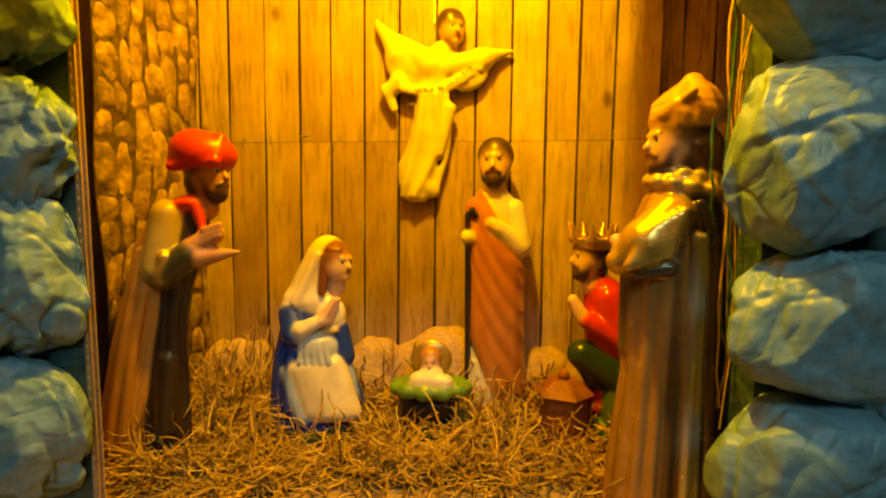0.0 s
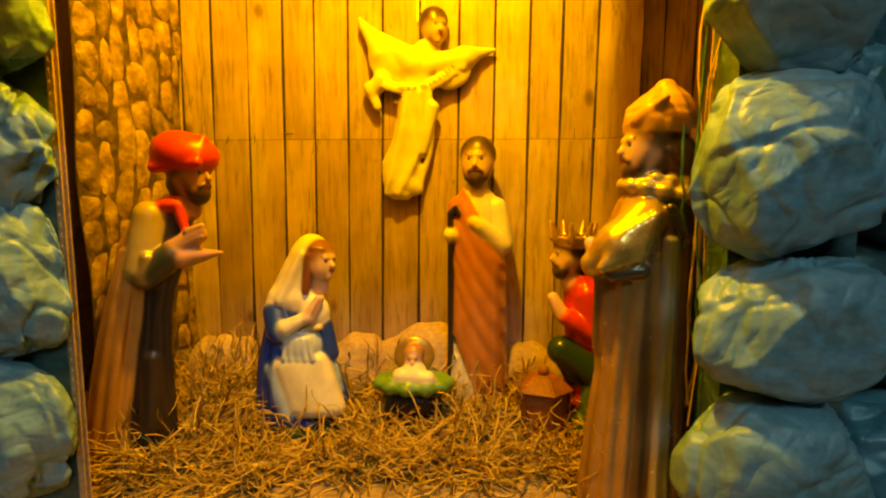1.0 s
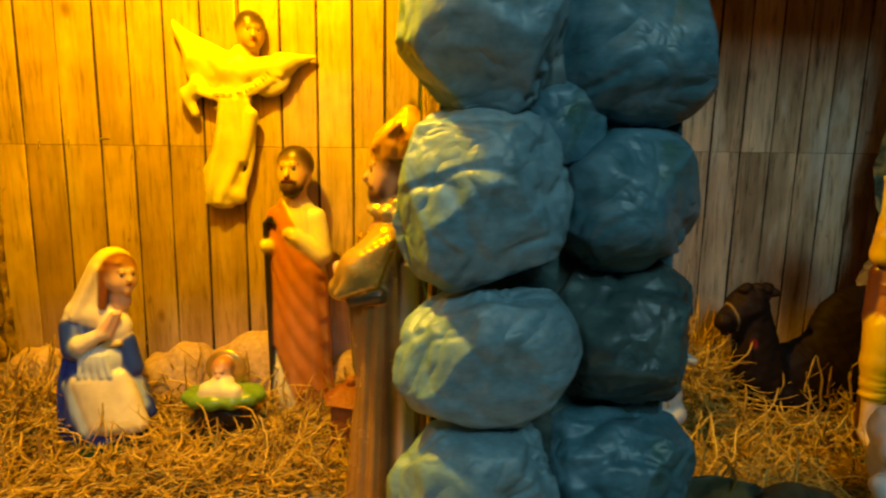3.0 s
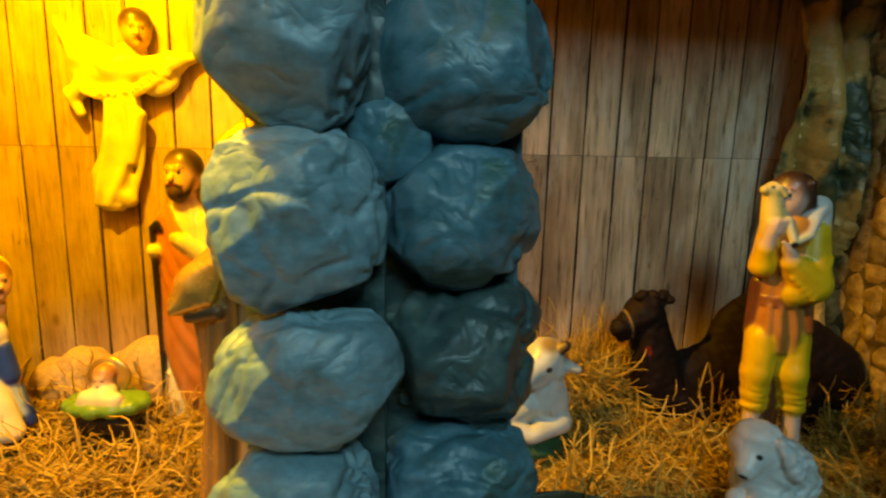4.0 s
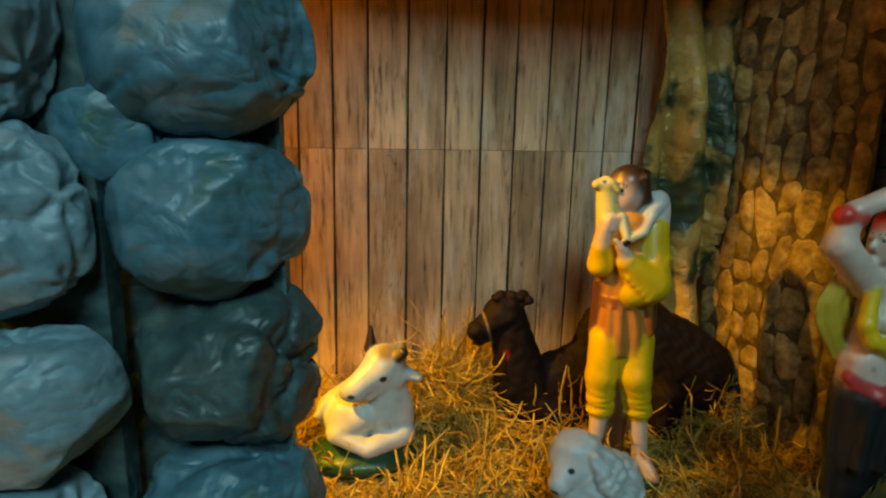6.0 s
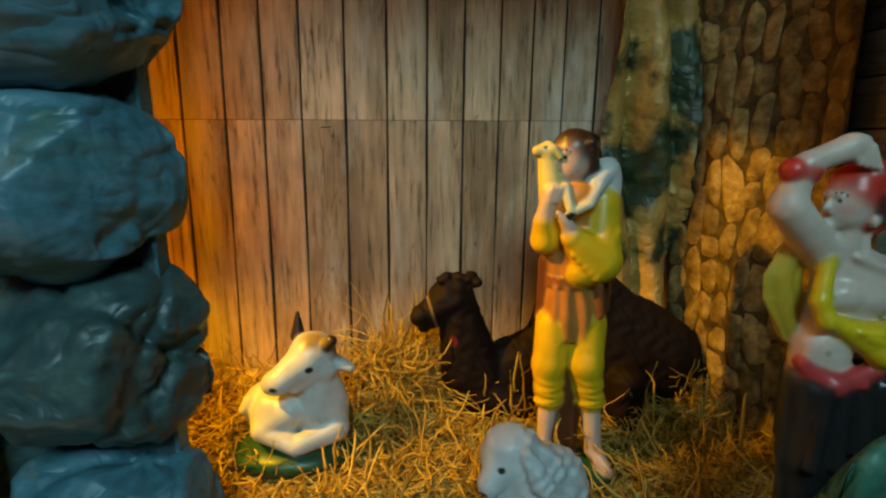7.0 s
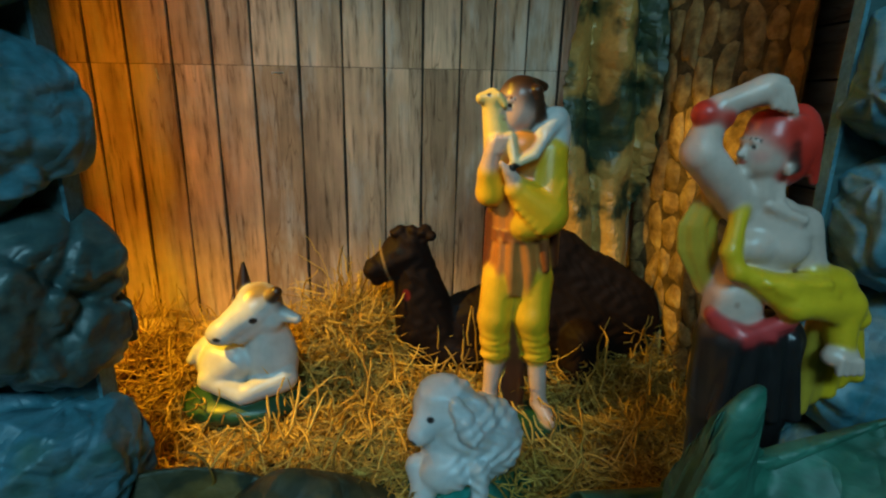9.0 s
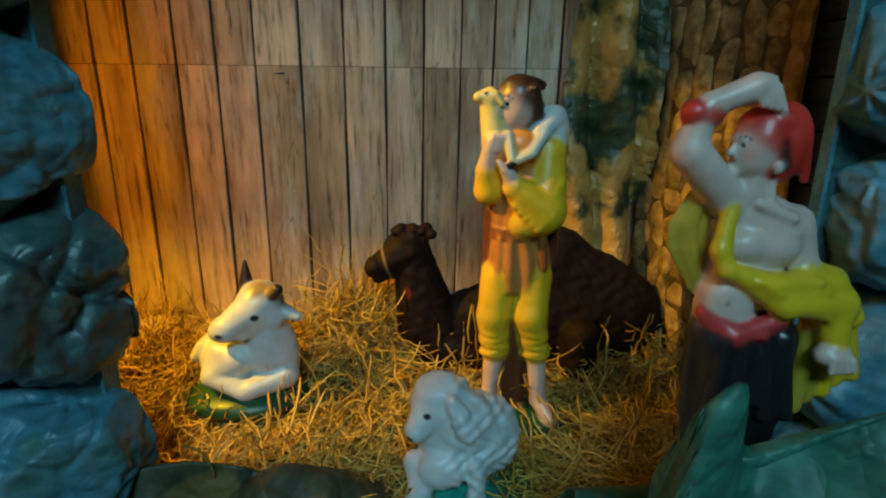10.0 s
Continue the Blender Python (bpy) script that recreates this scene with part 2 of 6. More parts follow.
def paper_ball(seed, rx, ry, rz, deep=0.011, back=0.35):
    """A stone of paper: a pillow with broad flat faces, sharp creases and pleats that fan out from the tucks."""
    rng = np.random.default_rng(seed)
    n, k = BALL_V, deep / 0.011

    def bent(amount, size):
        q = n + amount * np.stack([swell(n, rng, size), swell(n, rng, size), swell(n, rng, size)], 1)
        return q / np.linalg.norm(q, axis=1)[:, None]
    p = np.sign(n) * np.abs(n) ** 0.87 * np.array([rx, ry, rz])
    p[:, 1] = np.where(p[:, 1] > 0, p[:, 1] * back, p[:, 1])
    r = 0.955 + 0.035 * swell(n, rng, 0.5) + 0.8 * (np.clip(facets(bent(0.10, 0.4), rng, 20, 0.05), 0.8, 1.16) - 1.03)
    r += 0.28 * k * (np.clip(facets(bent(0.06, 0.15), rng, 130, 0.03), 0.9, 1.1) - 0.985)
    calm = np.clip(0.55 + 0.9 * swell(n, rng, 0.45), 0.12, 1)
    for size, amp, width in ((0.34, 0.070, 0.12), (0.18, 0.042, 0.15), (0.08, 0.010, 0.3)):
        g = np.abs(swell(bent(size * 0.35, size * 0.8), rng, size, 4))
        r -= amp * k * calm * np.clip(1 - g / width, 0, 1)
    for _ in range(4):
        a = rng.uniform(0, 2 * math.pi)
        c = np.array([math.cos(a), -0.25, math.sin(a)])
        c /= np.linalg.norm(c)
        e1 = np.cross(c, (0.3, 0.9, 0.2))
        e1 /= np.linalg.norm(e1)
        e2 = np.cross(c, e1)
        d = np.arccos(np.clip(n @ c, -1, 1))
        phi = np.arctan2(n @ e2, n @ e1) + 0.25 * swell(n, rng, 0.3)
        pleat = np.abs((phi * rng.integers(5, 8) / math.pi + rng.uniform(0, 2)) % 2 - 1)
        r -= 0.085 * k ** 0.5 * pleat * np.clip(d / 0.15, 0, 1) * np.exp(-(d / 0.42) ** 2)
    return mesh_from("stone", p * r[:, None], BALL_F)


def paper_sheet(name, origin, across, up, nu, nv, shape, seed, deep=0.008, size=0.04, sharp=False):
    """A crumpled sheet; shape(u, v) gives the push along the normal and may bend the rim."""
    rng = np.random.default_rng(seed)
    u, v = np.meshgrid(np.linspace(0, 1, nu), np.linspace(0, 1, nv), indexing="ij")
    u, v = u.ravel(), v.ravel()
    if sharp:
        u, v = u + rng.uniform(-0.38, 0.38, u.size) / nu, v + rng.uniform(-0.38, 0.38, v.size) / nv
    a, b = np.array(across, float), np.array(up, float)
    n = np.cross(a, b)
    n /= np.linalg.norm(n)
    p = np.array(origin, float) + u[:, None] * a + v[:, None] * b
    q = p + 0.012 * np.stack([swell(p, rng, 0.04), swell(p, rng, 0.04), swell(p, rng, 0.04)], 1)
    h = shape(u, v) + deep * (folds(q, rng, 5, size) - 0.5) * 2 + deep * 0.4 * (folds(q, rng, 5, size * 0.4) - 0.5) * 2
    rim = 0.012 * (swell(p, rng, 0.02)) * ((u < 0.02) | (u > 0.98) | (v > 0.98))
    p = p + n * h[:, None] + a / np.linalg.norm(a) * rim[:, None]
    return mesh_from(name, p, triangles(nu, nv, seed) if sharp else grid_faces(nu, nv), not sharp)


def thick(ob, t):
    m = ob.modifiers.new("thickness", "SOLIDIFY")
    m.thickness, m.offset = t, 0
    return ob


# ---- sculpting painted statues ----
class Sculpt:
    """A statue as one smooth solid, in centimetres: the front looks along -y."""

    def __init__(self):
        self.parts, self.paints, self.ripple = [], [], None

    def add(self, f, lo, hi, colour, k):
        self.parts.append((f, np.array(lo, float), np.array(hi, float), np.array((*colour, 0.0)[:4], float), k))

    def cap(self, a, b, ra, rb, colour, k=0.35):
        a, b = np.array(a, float), np.array(b, float)
        ab, r = b - a, max(ra, rb)

        def f(p):
            t = np.clip(((p - a) @ ab) / max(ab @ ab, 1e-9), 0, 1)
            return np.linalg.norm(p - a - t[..., None] * ab, axis=-1) - (ra + (rb - ra) * t)
        self.add(f, np.minimum(a, b) - r, np.maximum(a, b) + r, colour, k)

    def ell(self, c, r, colour, k=0.35, turn=(0, 0, 0)):
        c, r = np.array(c, float), np.array(r, float)
        m = np.array(Euler([radians(v) for v in turn]).to_matrix())

        def f(p):
            q = (p - c) @ m
            k0 = np.linalg.norm(q / r, axis=-1)
            k1 = np.linalg.norm(q / (r * r), axis=-1)
            return k0 * (k0 - 1) / np.maximum(k1, 1e-6)
        self.add(f, c - r.max(), c + r.max(), colour, k)

    def robe(self, rows, colour, n=0, amp=0.0, twist=0.0, phase=0.0, k=0.35, cuts=(), grow=0.0):
        t = np.array(rows, float)

        def f(p):
            z = p[..., 2]
            cx, cy, rx, ry = (np.interp(z, t[:, 0], t[:, i]) for i in (1, 2, 3, 4))
            dx, dy = (p[..., 0] - cx) / (rx + grow), (p[..., 1] - cy) / (ry + grow)
            rad = np.hypot(dx, dy)
            if n:
                w = np.arctan2(dy, dx) * n + twist * z + phase
                rad = rad * (1 - amp * (np.sin(w) + 0.5 * np.sin(1.7 * w + 1.3)))
            d = (rad - 1) * np.minimum(rx, ry)
            d = np.maximum(d, np.maximum(t[0, 0] - z, z - t[-1, 0]))
            for nx, ny, nz, off in cuts:
                d = np.maximum(d, nx * p[..., 0] + ny * p[..., 1] + nz * z - off)
            return d
        g = grow + 0.6
        lo = ((t[:, 1] - t[:, 3]).min() - g, (t[:, 2] - t[:, 4]).min() - g, t[0, 0])
        hi = ((t[:, 1] + t[:, 3]).max() + g, (t[:, 2] + t[:, 4]).max() + g, t[-1, 0])
        self.add(f, lo, hi, colour, k)

    def fold(self, rows, x0, z0, x1, z1, r, colour, bend=0.0, back=1, k=0.4):
        """A ridge of cloth that lies on the front of a robe, from one height to another."""
        t = np.array(rows, float)
        pts, wid = [], []
        for i in range(8):
            f = i / 7
            x, z = x0 + (x1 - x0) * f + bend * math.sin(math.pi * f), z0 + (z1 - z0) * f
            cx, cy, rx, ry = (float(np.interp(z, t[:, 0], t[:, j])) for j in (1, 2, 3, 4))
            pts.append((x, cy - back * ry * math.sqrt(max(0.02, 1 - ((x - cx) / rx) ** 2)), z))
            wid.append(r * (0.4 + 0.6 * math.sin(math.pi * (0.1 + 0.8 * f))))
        pts = np.array(pts)

        def dist(p):
            best = None
            for a, b, ra, rb in zip(pts, pts[1:], wid, wid[1:]):
                ab = b - a
                u = np.clip(((p - a) @ ab) / (ab @ ab), 0, 1)
                d = np.linalg.norm(p - a - u[..., None] * ab, axis=-1) - (ra + (rb - ra) * u)
                best = d if best is None else np.minimum(best, d)
            return best
        self.add(dist, pts.min(0) - r, pts.max(0) + r, colour, k)

    def dot(self, c, r, colour, soft=0.25):
        c, r = np.array(c, float), np.array(r, float)
        self.paints.append((lambda p: np.clip((1 - np.linalg.norm((p - c) / r, axis=-1)) / soft + 0.5, 0, 1), np.array((*colour, 0.0)[:4], float)))

    def brush(self, f, colour):
        self.paints.append((f, np.array((*colour, 0.0)[:4], float)))

    def head(self, c, r, face, skin, hair, beard=None, nod=0.0):
        """A head of radius r at c that faces the angle face in degrees (-90: the front)."""
        a = radians(face)
        fw, sd, up = np.array([math.cos(a), math.sin(a), -nod]), np.array([-math.sin(a), math.cos(a), 0]), np.array([nod * math.cos(a), nod * math.sin(a), 1])
        c = np.array(c, float)

        def at(f, s, u):
            return c + (fw * f + sd * s + up * u) * r
        self.ell(c, (0.86 * r, 0.86 * r, 1.08 * r), skin, 0.2)
        self.ell(at(0.18, 0, -0.42), (0.70 * r, 0.70 * r, 0.66 * r), skin, 0.3)
        self.cap(at(0.86, 0, 0.12), at(1.02, 0, -0.22), 0.07 * r, 0.15 * r, skin, 0.15)
        self.cap(at(0.78, -0.3, 0.28), at(0.78, 0.3, 0.28), 0.12 * r, 0.12 * r, skin, 0.25)
        self.ell(at(0.62, 0, -0.86), (0.26 * r, 0.26 * r, 0.2 * r), skin, 0.3)
        self.cap(at(-0.1, 0, -0.8), at(-0.15, 0, -1.6), 0.5 * r, 0.55 * r, skin, 0.3)
        self.ell(at(-0.17, 0, 0.33), (0.95 * r, 0.95 * r, 0.98 * r), hair, 0.1)
        self.ell(at(-0.42, 0, -0.4), (0.72 * r, 0.78 * r, 0.8 * r), hair, 0.2)
        if beard is not None:
            self.ell(at(0.46, 0, -0.86), (0.5 * r, 0.5 * r, 0.55 * r), beard, 0.2)
            for s in (-1, 1):
                self.cap(at(0.25, 0.58 * s, -0.25), at(0.42, 0.4 * s, -0.85), 0.2 * r, 0.24 * r, beard, 0.2)
                self.cap(at(0.92, 0.05 * s, -0.42), at(0.8, 0.34 * s, -0.58), 0.1 * r, 0.08 * r, beard, 0.1)
        for s in (-1, 1):
            self.dot(at(0.8, 0.34 * s, 0.06), (0.15 * r, 0.15 * r, 0.10 * r), (0.70, 0.62, 0.52), 0.4)
            self.dot(at(0.84, 0.35 * s, 0.06), (0.10 * r, 0.10 * r, 0.095 * r), (0.02, 0.012, 0.01), 0.4)
            self.dot(at(0.84, 0.2 * s, 0.345), [0.06 * r] * 3, (0.04, 0.02, 0.01), 0.5)
            self.dot(at(0.80, 0.36 * s, 0.375), [0.062 * r] * 3, (0.04, 0.02, 0.01), 0.5)
            self.dot(at(0.70, 0.50 * s, 0.32), [0.06 * r] * 3, (0.04, 0.02, 0.01), 0.5)
        self.dot(at(0.9, 0, -0.5), (0.2 * r, 0.2 * r, 0.09 * r), (0.45, 0.12, 0.08), 0.5)

    def mesh(self, name, h=0.135, blend=0.07):
        lo = np.min([q[1] for q in self.parts], 0) - 3 * h
        hi = np.max([q[2] for q in self.parts], 0) + 3 * h
        n = np.ceil((hi - lo) / h).astype(int) + 1
        axes = [lo[i] + h * np.arange(n[i]) for i in range(3)]
        d = np.full(n, 9.0, np.float32)
        for f, a, b, _, k in self.parts:
            pad = k + 2.5 * h
            s = tuple(slice(max(0, int((a[i] - pad - lo[i]) / h)), min(n[i], int((b[i] + pad - lo[i]) / h) + 2)) for i in range(3))
            p = np.stack(np.meshgrid(*[axes[i][s[i]] for i in range(3)], indexing="ij"), -1)
            e, old = f(p), d[s]
            w = np.clip(0.5 + 0.5 * (old - e) / k, 0, 1)
            d[s] = np.minimum(old + (e - old) * w - k * w * (1 - w), 9.0)
        if self.ripple is not None:
            p = np.stack(np.meshgrid(*axes, indexing="ij"), -1)
            d = d + self.ripple(p)
        verts, faces = surface_nets(d)
        verts = lo + verts * h
        best = np.full(len(verts), 1e9)
        dist = []
        for f, a, b, _, k in self.parts:
            e = np.full(len(verts), 9.0)
            near = np.all((verts > a - 1.5) & (verts < b + 1.5), 1)
            if near.any():
                e[near] = f(verts[near])
            dist.append(e)
            best = np.minimum(best, e)
        total, colour = np.zeros(len(verts)), np.zeros((len(verts), 4))
        for e, q in zip(dist, self.parts):
            w = np.exp(-np.clip((e - best) / blend, 0, 40))
            total += w
            colour += w[:, None] * q[3]
        colour /= total[:, None]
        for f, c in self.paints:
            w = f(verts)[:, None]
            colour = colour * (1 - w) + c * w
        me = mesh_from(name, verts * 0.01, faces)
        layer = me.attributes.new("paint", "FLOAT_COLOR", "POINT")
        layer.data.foreach_set("color", colour.astype(np.float32).ravel())
        return me

    def stand(self, name, x, y, z, label, mat=None, turn=0.0, category="statue", h=0.135, scale=1.0, slant=0.0, pivot=0.0):
        me = self.mesh(name, h)
        if slant:
            me.transform(Matrix(((1, 0, -slant, slant * pivot * 0.01), (0, 1, 0, 0), (0, 0, 1, 0), (0, 0, 0, 1))))
        ob = part(name, me, mat or PLASTER, None, label, pose(x, y, z, 0, 0, turn) @ Matrix.Scale(scale, 4))
        return tagged(ob, label, category)


def surface_nets(d):
    s = d < 0
    nx, ny, nz = d.shape
    count = np.zeros((nx - 1, ny - 1, nz - 1), np.int8)
    for i in (0, 1):
        for j in (0, 1):
            for k in (0, 1):
                count += s[i:nx - 1 + i, j:ny - 1 + j, k:nz - 1 + k]
    cells = np.argwhere((count > 0) & (count < 8))
    index = np.full(count.shape, -1, np.int64)
    index[tuple(cells.T)] = np.arange(len(cells))
    acc, hits = np.zeros((len(cells), 3)), np.zeros(len(cells))
    for axis in range(3):
        o1, o2 = [a for a in range(3) if a != axis]
        for u in (0, 1):
            for v in (0, 1):
                base = cells.copy()
                base[:, o1] += u
                base[:, o2] += v
                end = base.copy()
                end[:, axis] += 1
                da, db = d[tuple(base.T)], d[tuple(end.T)]
                cross = (da < 0) != (db < 0)
                t = np.where(cross, da / np.where(cross, da - db, 1), 0)
                point = base.astype(float)
                point[:, axis] += t
                acc += np.where(cross[:, None], point, 0)
                hits += cross
    verts = acc / hits[:, None]
    faces = []
    for axis in range(3):
        o1, o2 = [(1, 2), (2, 0), (0, 1)][axis]
        a = [slice(None)] * 3
        b = [slice(None)] * 3
        a[axis], b[axis] = slice(0, -1), slice(1, None)
        for o in (o1, o2):
            a[o] = b[o] = slice(1, -1)
        sa, sb = s[tuple(a)], s[tuple(b)]
        for flip in (False, True):
            e = np.argwhere((sa & ~sb) if not flip else (~sa & sb))
            e[:, o1] += 1
            e[:, o2] += 1
            quad = []
            for u, v in ((0, 0), (-1, 0), (-1, -1), (0, -1)):
                c = e.copy()
                c[:, o1] += u
                c[:, o2] += v
                quad.append(index[tuple(c.T)])
            q = np.stack(quad, 1)
            faces.append(q[:, ::-1] if flip else q)
    return verts, np.concatenate(faces)


CREAM, WHITE, SKIN, PALE = (0.74, 0.66, 0.42), (0.60, 0.60, 0.57), (0.68, 0.42, 0.25), (0.62, 0.44, 0.36)
BROWN, DARK_BROWN, BLACK, RED = (0.44, 0.15, 0.03), (0.032, 0.014, 0.007), (0.016, 0.014, 0.014), (0.58, 0.035, 0.02)
BLUE, SKY, GREEN, GOLD, YELLOW = (0.012, 0.04, 0.28), (0.40, 0.52, 0.66), (0.015, 0.07, 0.03), (0.58, 0.36, 0.08, 0.6), (0.72, 0.50, 0.03)


# ---- the room and the box of the crib ----
def structure(name, bm, mat, label):
    return tagged(part(name, bm, mat, None, label), label, name.split("_")[0], kind="structure")


structure("room_floor", span_box(-2.6, 3.4, -3.0, 1.0, -0.85, -0.80), ROOM, "plain grey floor of the room around the crib")
structure("wall_room_west", span_box(-2.65, -2.6, -3.0, 1.0, -0.80, 1.8), ROOM, "plain pale plastered wall of the room")
structure("wall_room_east", span_box(3.4, 3.45, -3.0, 1.0, -0.80, 1.8), ROOM, "plain pale plastered wall of the room")
structure("wall_room_south", span_box(-2.6, 3.4, -3.05, -3.0, -0.80, 1.8), ROOM, "plain pale plastered wall of the room")
structure("wall_room_north", span_box(-2.6, 3.4, 1.0, 1.05, -0.80, 1.8), ROOM, "plain pale plastered wall of the room")
structure("ceiling", span_box(-2.65, 3.45, -3.05, 1.05, 1.8, 1.85), ROOM, "plain pale ceiling of the room")

structure("floor", span_box(-0.46, 1.06, -0.55, 0.05, -0.03, 0.0), BOARD, "brown paper covered floor board of the crib")
structure("platform", span_box(-0.46, 1.06, -0.55, 0.05, -0.80, -0.0302), ROOM, "plain dark plinth that carries the crib")
structure("roof", span_box(-0.46, 1.06, -0.380, 0.05, 0.95, 0.965), CARD, "brown cardboard roof over the crib")
structure("wall_crib_west", span_box(-0.46, -0.45, -0.27, 0.05, 0.0, 0.95), CARD, "brown cardboard side wall of the crib")
structure("wall_crib_east", span_box(1.05, 1.06, -0.27, 0.05, 0.0, 0.95), CARD, "brown cardboard side wall of the crib")


def plank_wall(name, edges, z0, z1, label, curl, lean=0.0, mat=PLANK):
    """A backdrop sheet with boards side by side; curl(x) gives how far the sheet stands off the wall."""
    rng = random.Random(name)
    n = 60
    xs = np.linspace(edges[0], edges[-1], n)
    v = [(x, curl(x) + d, z) for d in (0.0012, 0.003) for x in xs for z in np.linspace(z0, z1, 12)]
    f = grid_faces(n, 12)
    ring = list(range(12)) + [i * 12 + 11 for i in range(1, n)] + [n * 12 - 2 - i for i in range(11)] + [i * 12 for i in range(n - 2, 0, -1)]
    rim = [[ring[i], ring[(i + 1) % len(ring)], ring[(i + 1) % len(ring)] + n * 12, ring[i] + n * 12] for i in range(len(ring))]
    wall = structure(name, mesh_from(name, v, f.tolist() + (f[:, ::-1] + n * 12).tolist() + rim), JOINT, label)
    for x0, x1 in zip(edges, edges[1:]):
        ga, gb = rng.uniform(0.0007, 0.0015), rng.uniform(0.0007, 0.0015)
        tilt = lean + rng.uniform(-0.0015, 0.0015)
        steps = 9
        for zz0, zz1 in ((z0, 0.3155), (0.3160, z1)):
            verts, faces = [], []
            for k in range(steps):
                z = zz0 + (zz1 - zz0) * k / (steps - 1)
                wob = 0.0004 * math.sin(31 * z + 90 * x0)
                sh = tilt * (0.32 - z) / 0.3 + wob
                for x, d in ((x0 + ga, 0.0012), (x0 + ga + 0.0008, 0.0), (x1 - gb - 0.0008, 0.0), (x1 - gb, 0.0012)):
                    base = curl(x)
                    verts.append((x + sh, base + d - 0.0004 * (zz0 > 0.3), z))
            faces = grid_faces(steps, 4)[:, ::-1].tolist()
            part("plank", mesh_from("plank", verts, faces, False), mat, wall)
    return wall


def curl_1(x):
    t = max(0.0, (x - 0.185) / 0.056)
    return -0.004 - 0.030 * t * t


def curl_2(x):
    t = min(1.0, max(0.0, (x - 0.40) / 0.24))
    return 0.018 * t * t * (3 - 2 * t)


plank_wall("wall_north_1", [-0.335, -0.300, -0.263, -0.219, -0.176, -0.138, -0.098, -0.056, -0.012, 0.034, 0.076, 0.117, 0.154, 0.194, 0.238], 0.0, 0.95,
           "backdrop of warm-lit brown boards behind the holy family", curl_1, -0.003)
plank_wall("wall_north_2", [0.15, 0.19, 0.232, 0.271, 0.306, 0.348, 0.386, 0.424, 0.468, 0.511, 0.553, 0.593, 0.632, 0.667, 0.702, 0.739, 0.78, 0.82, 0.86, 0.90], 0.0, 0.95,
           "backdrop of weathered brown boards behind the animals", curl_2, -0.004, WEATHERED)


# staples along the paper joint
def staple(x, z, turn, y=-0.0012):
    bm = box_mesh((0.0011, 0.0008, 0.011), 0.0003)
    ob = part("staple", bm, METAL, None, "", pose(x, y, z, 0, turn, 0))
    tagged(ob, "small bright steel staple pressed into the backdrop paper", "staple", "staples in the backdrop")


for x, z, turn in ((-0.246, 0.316, 12), (-0.212, 0.318, 4), (-0.170, 0.323, 90), (0.171, 0.323, -4), (0.194, 0.322, 6), (0.229, 0.318, 8)):
    staple(x, z, turn, curl_1(x) - 0.0008)
for x, z, turn in ((0.333, 0.306, -8), (0.447, 0.309, 88)):
    staple(x, z, turn, curl_2(x) - 0.0012)


# side walls of cobble print
def cobble_wall(name, a, b, z1, label, seed):
    """A bowed, creased sheet with long rounded cobbles that follow its waves."""
    ax, ay = a
    bx, by = b
    length = math.hypot(bx - ax, by - ay)
    turn = math.degrees(math.atan2(by - ay, bx - ax))

    def sheet(x, z):
        return 0.0035 * np.sin(11 * z + 38 * x + seed) + 0.002 * np.sin(29 * z - 55 * x) + 0.0015 * np.abs(np.sin(19 * z + 70 * x))
    n, m = 40, 110
    gx, gz = (q.ravel() for q in np.meshgrid(np.linspace(0, length, n), np.linspace(0, z1, m), indexing="ij"))
    wall = structure(name, mesh_from(name, np.stack([gx, sheet(gx, gz), gz], 1), grid_faces(n, m)), COBBLE_JOINT, label)
    wall.matrix_basis = pose(ax, ay, 0, 0, 0, turn)
    thick(wall, 0.0015)
    rng = random.Random(seed)
    x = 0.001
    while x < length - 0.008:
        w = min(rng.uniform(0.017, 0.031), length - x)
        z = rng.uniform(-0.03, 0.0)
        while z < z1 - 0.02:
            h = rng.uniform(0.024, 0.066)
            if z + h > 0.012:
                cx, cz = x + w / 2 + rng.uniform(-0.003, 0.003), z + h / 2
                tilt, f1, f2 = rng.uniform(-0.14, 0.14), rng.uniform(0, 6.3), rng.uniform(0, 6.3)
                wide, proud, square = w * rng.uniform(0.86, 1.02), rng.uniform(0.0012, 0.0032), rng.uniform(0.55, 0.95)
                ring, faces, k = [(cx, cz, proud)], [], 14
                for sc, up in ((0.5, 0.95), (0.82, 0.6), (1.0, -0.35)):
                    for i in range(k):
                        t = 2 * math.pi * i / k
                        c, d = math.cos(t), math.sin(t)
                        wob = sc * (1 + 0.12 * math.sin(2 * t + f1) + 0.09 * math.sin(3 * t + f2) + 0.05 * math.sin(5 * t + f1 + f2))
                        u, v = 0.5 * wide * wob * math.copysign(abs(c) ** square, c), 0.5 * h * wob * math.copysign(abs(d) ** square, d)
                        ring.append((cx + u + tilt * v, cz + v, proud * up))
                for i in range(k):
                    faces.append((0, 1 + (i + 1) % k, 1 + i))
                    for r in (0, 1):
                        p, q = 1 + k * r, 1 + k + k * r
                        faces.append((p + i, p + (i + 1) % k, q + (i + 1) % k, q + i))
                q = np.array(ring)
                q[:, 0], q[:, 1] = np.clip(q[:, 0], 0, length), np.clip(q[:, 1], 0, z1)
                part("cobble", mesh_from("cobble", np.stack([q[:, 0], sheet(q[:, 0], q[:, 1]) - 0.0011 - q[:, 2], q[:, 1]], 1), faces), COBBLE, wall)
            z += h * 0.97
        x += w * 0.96
    return wall


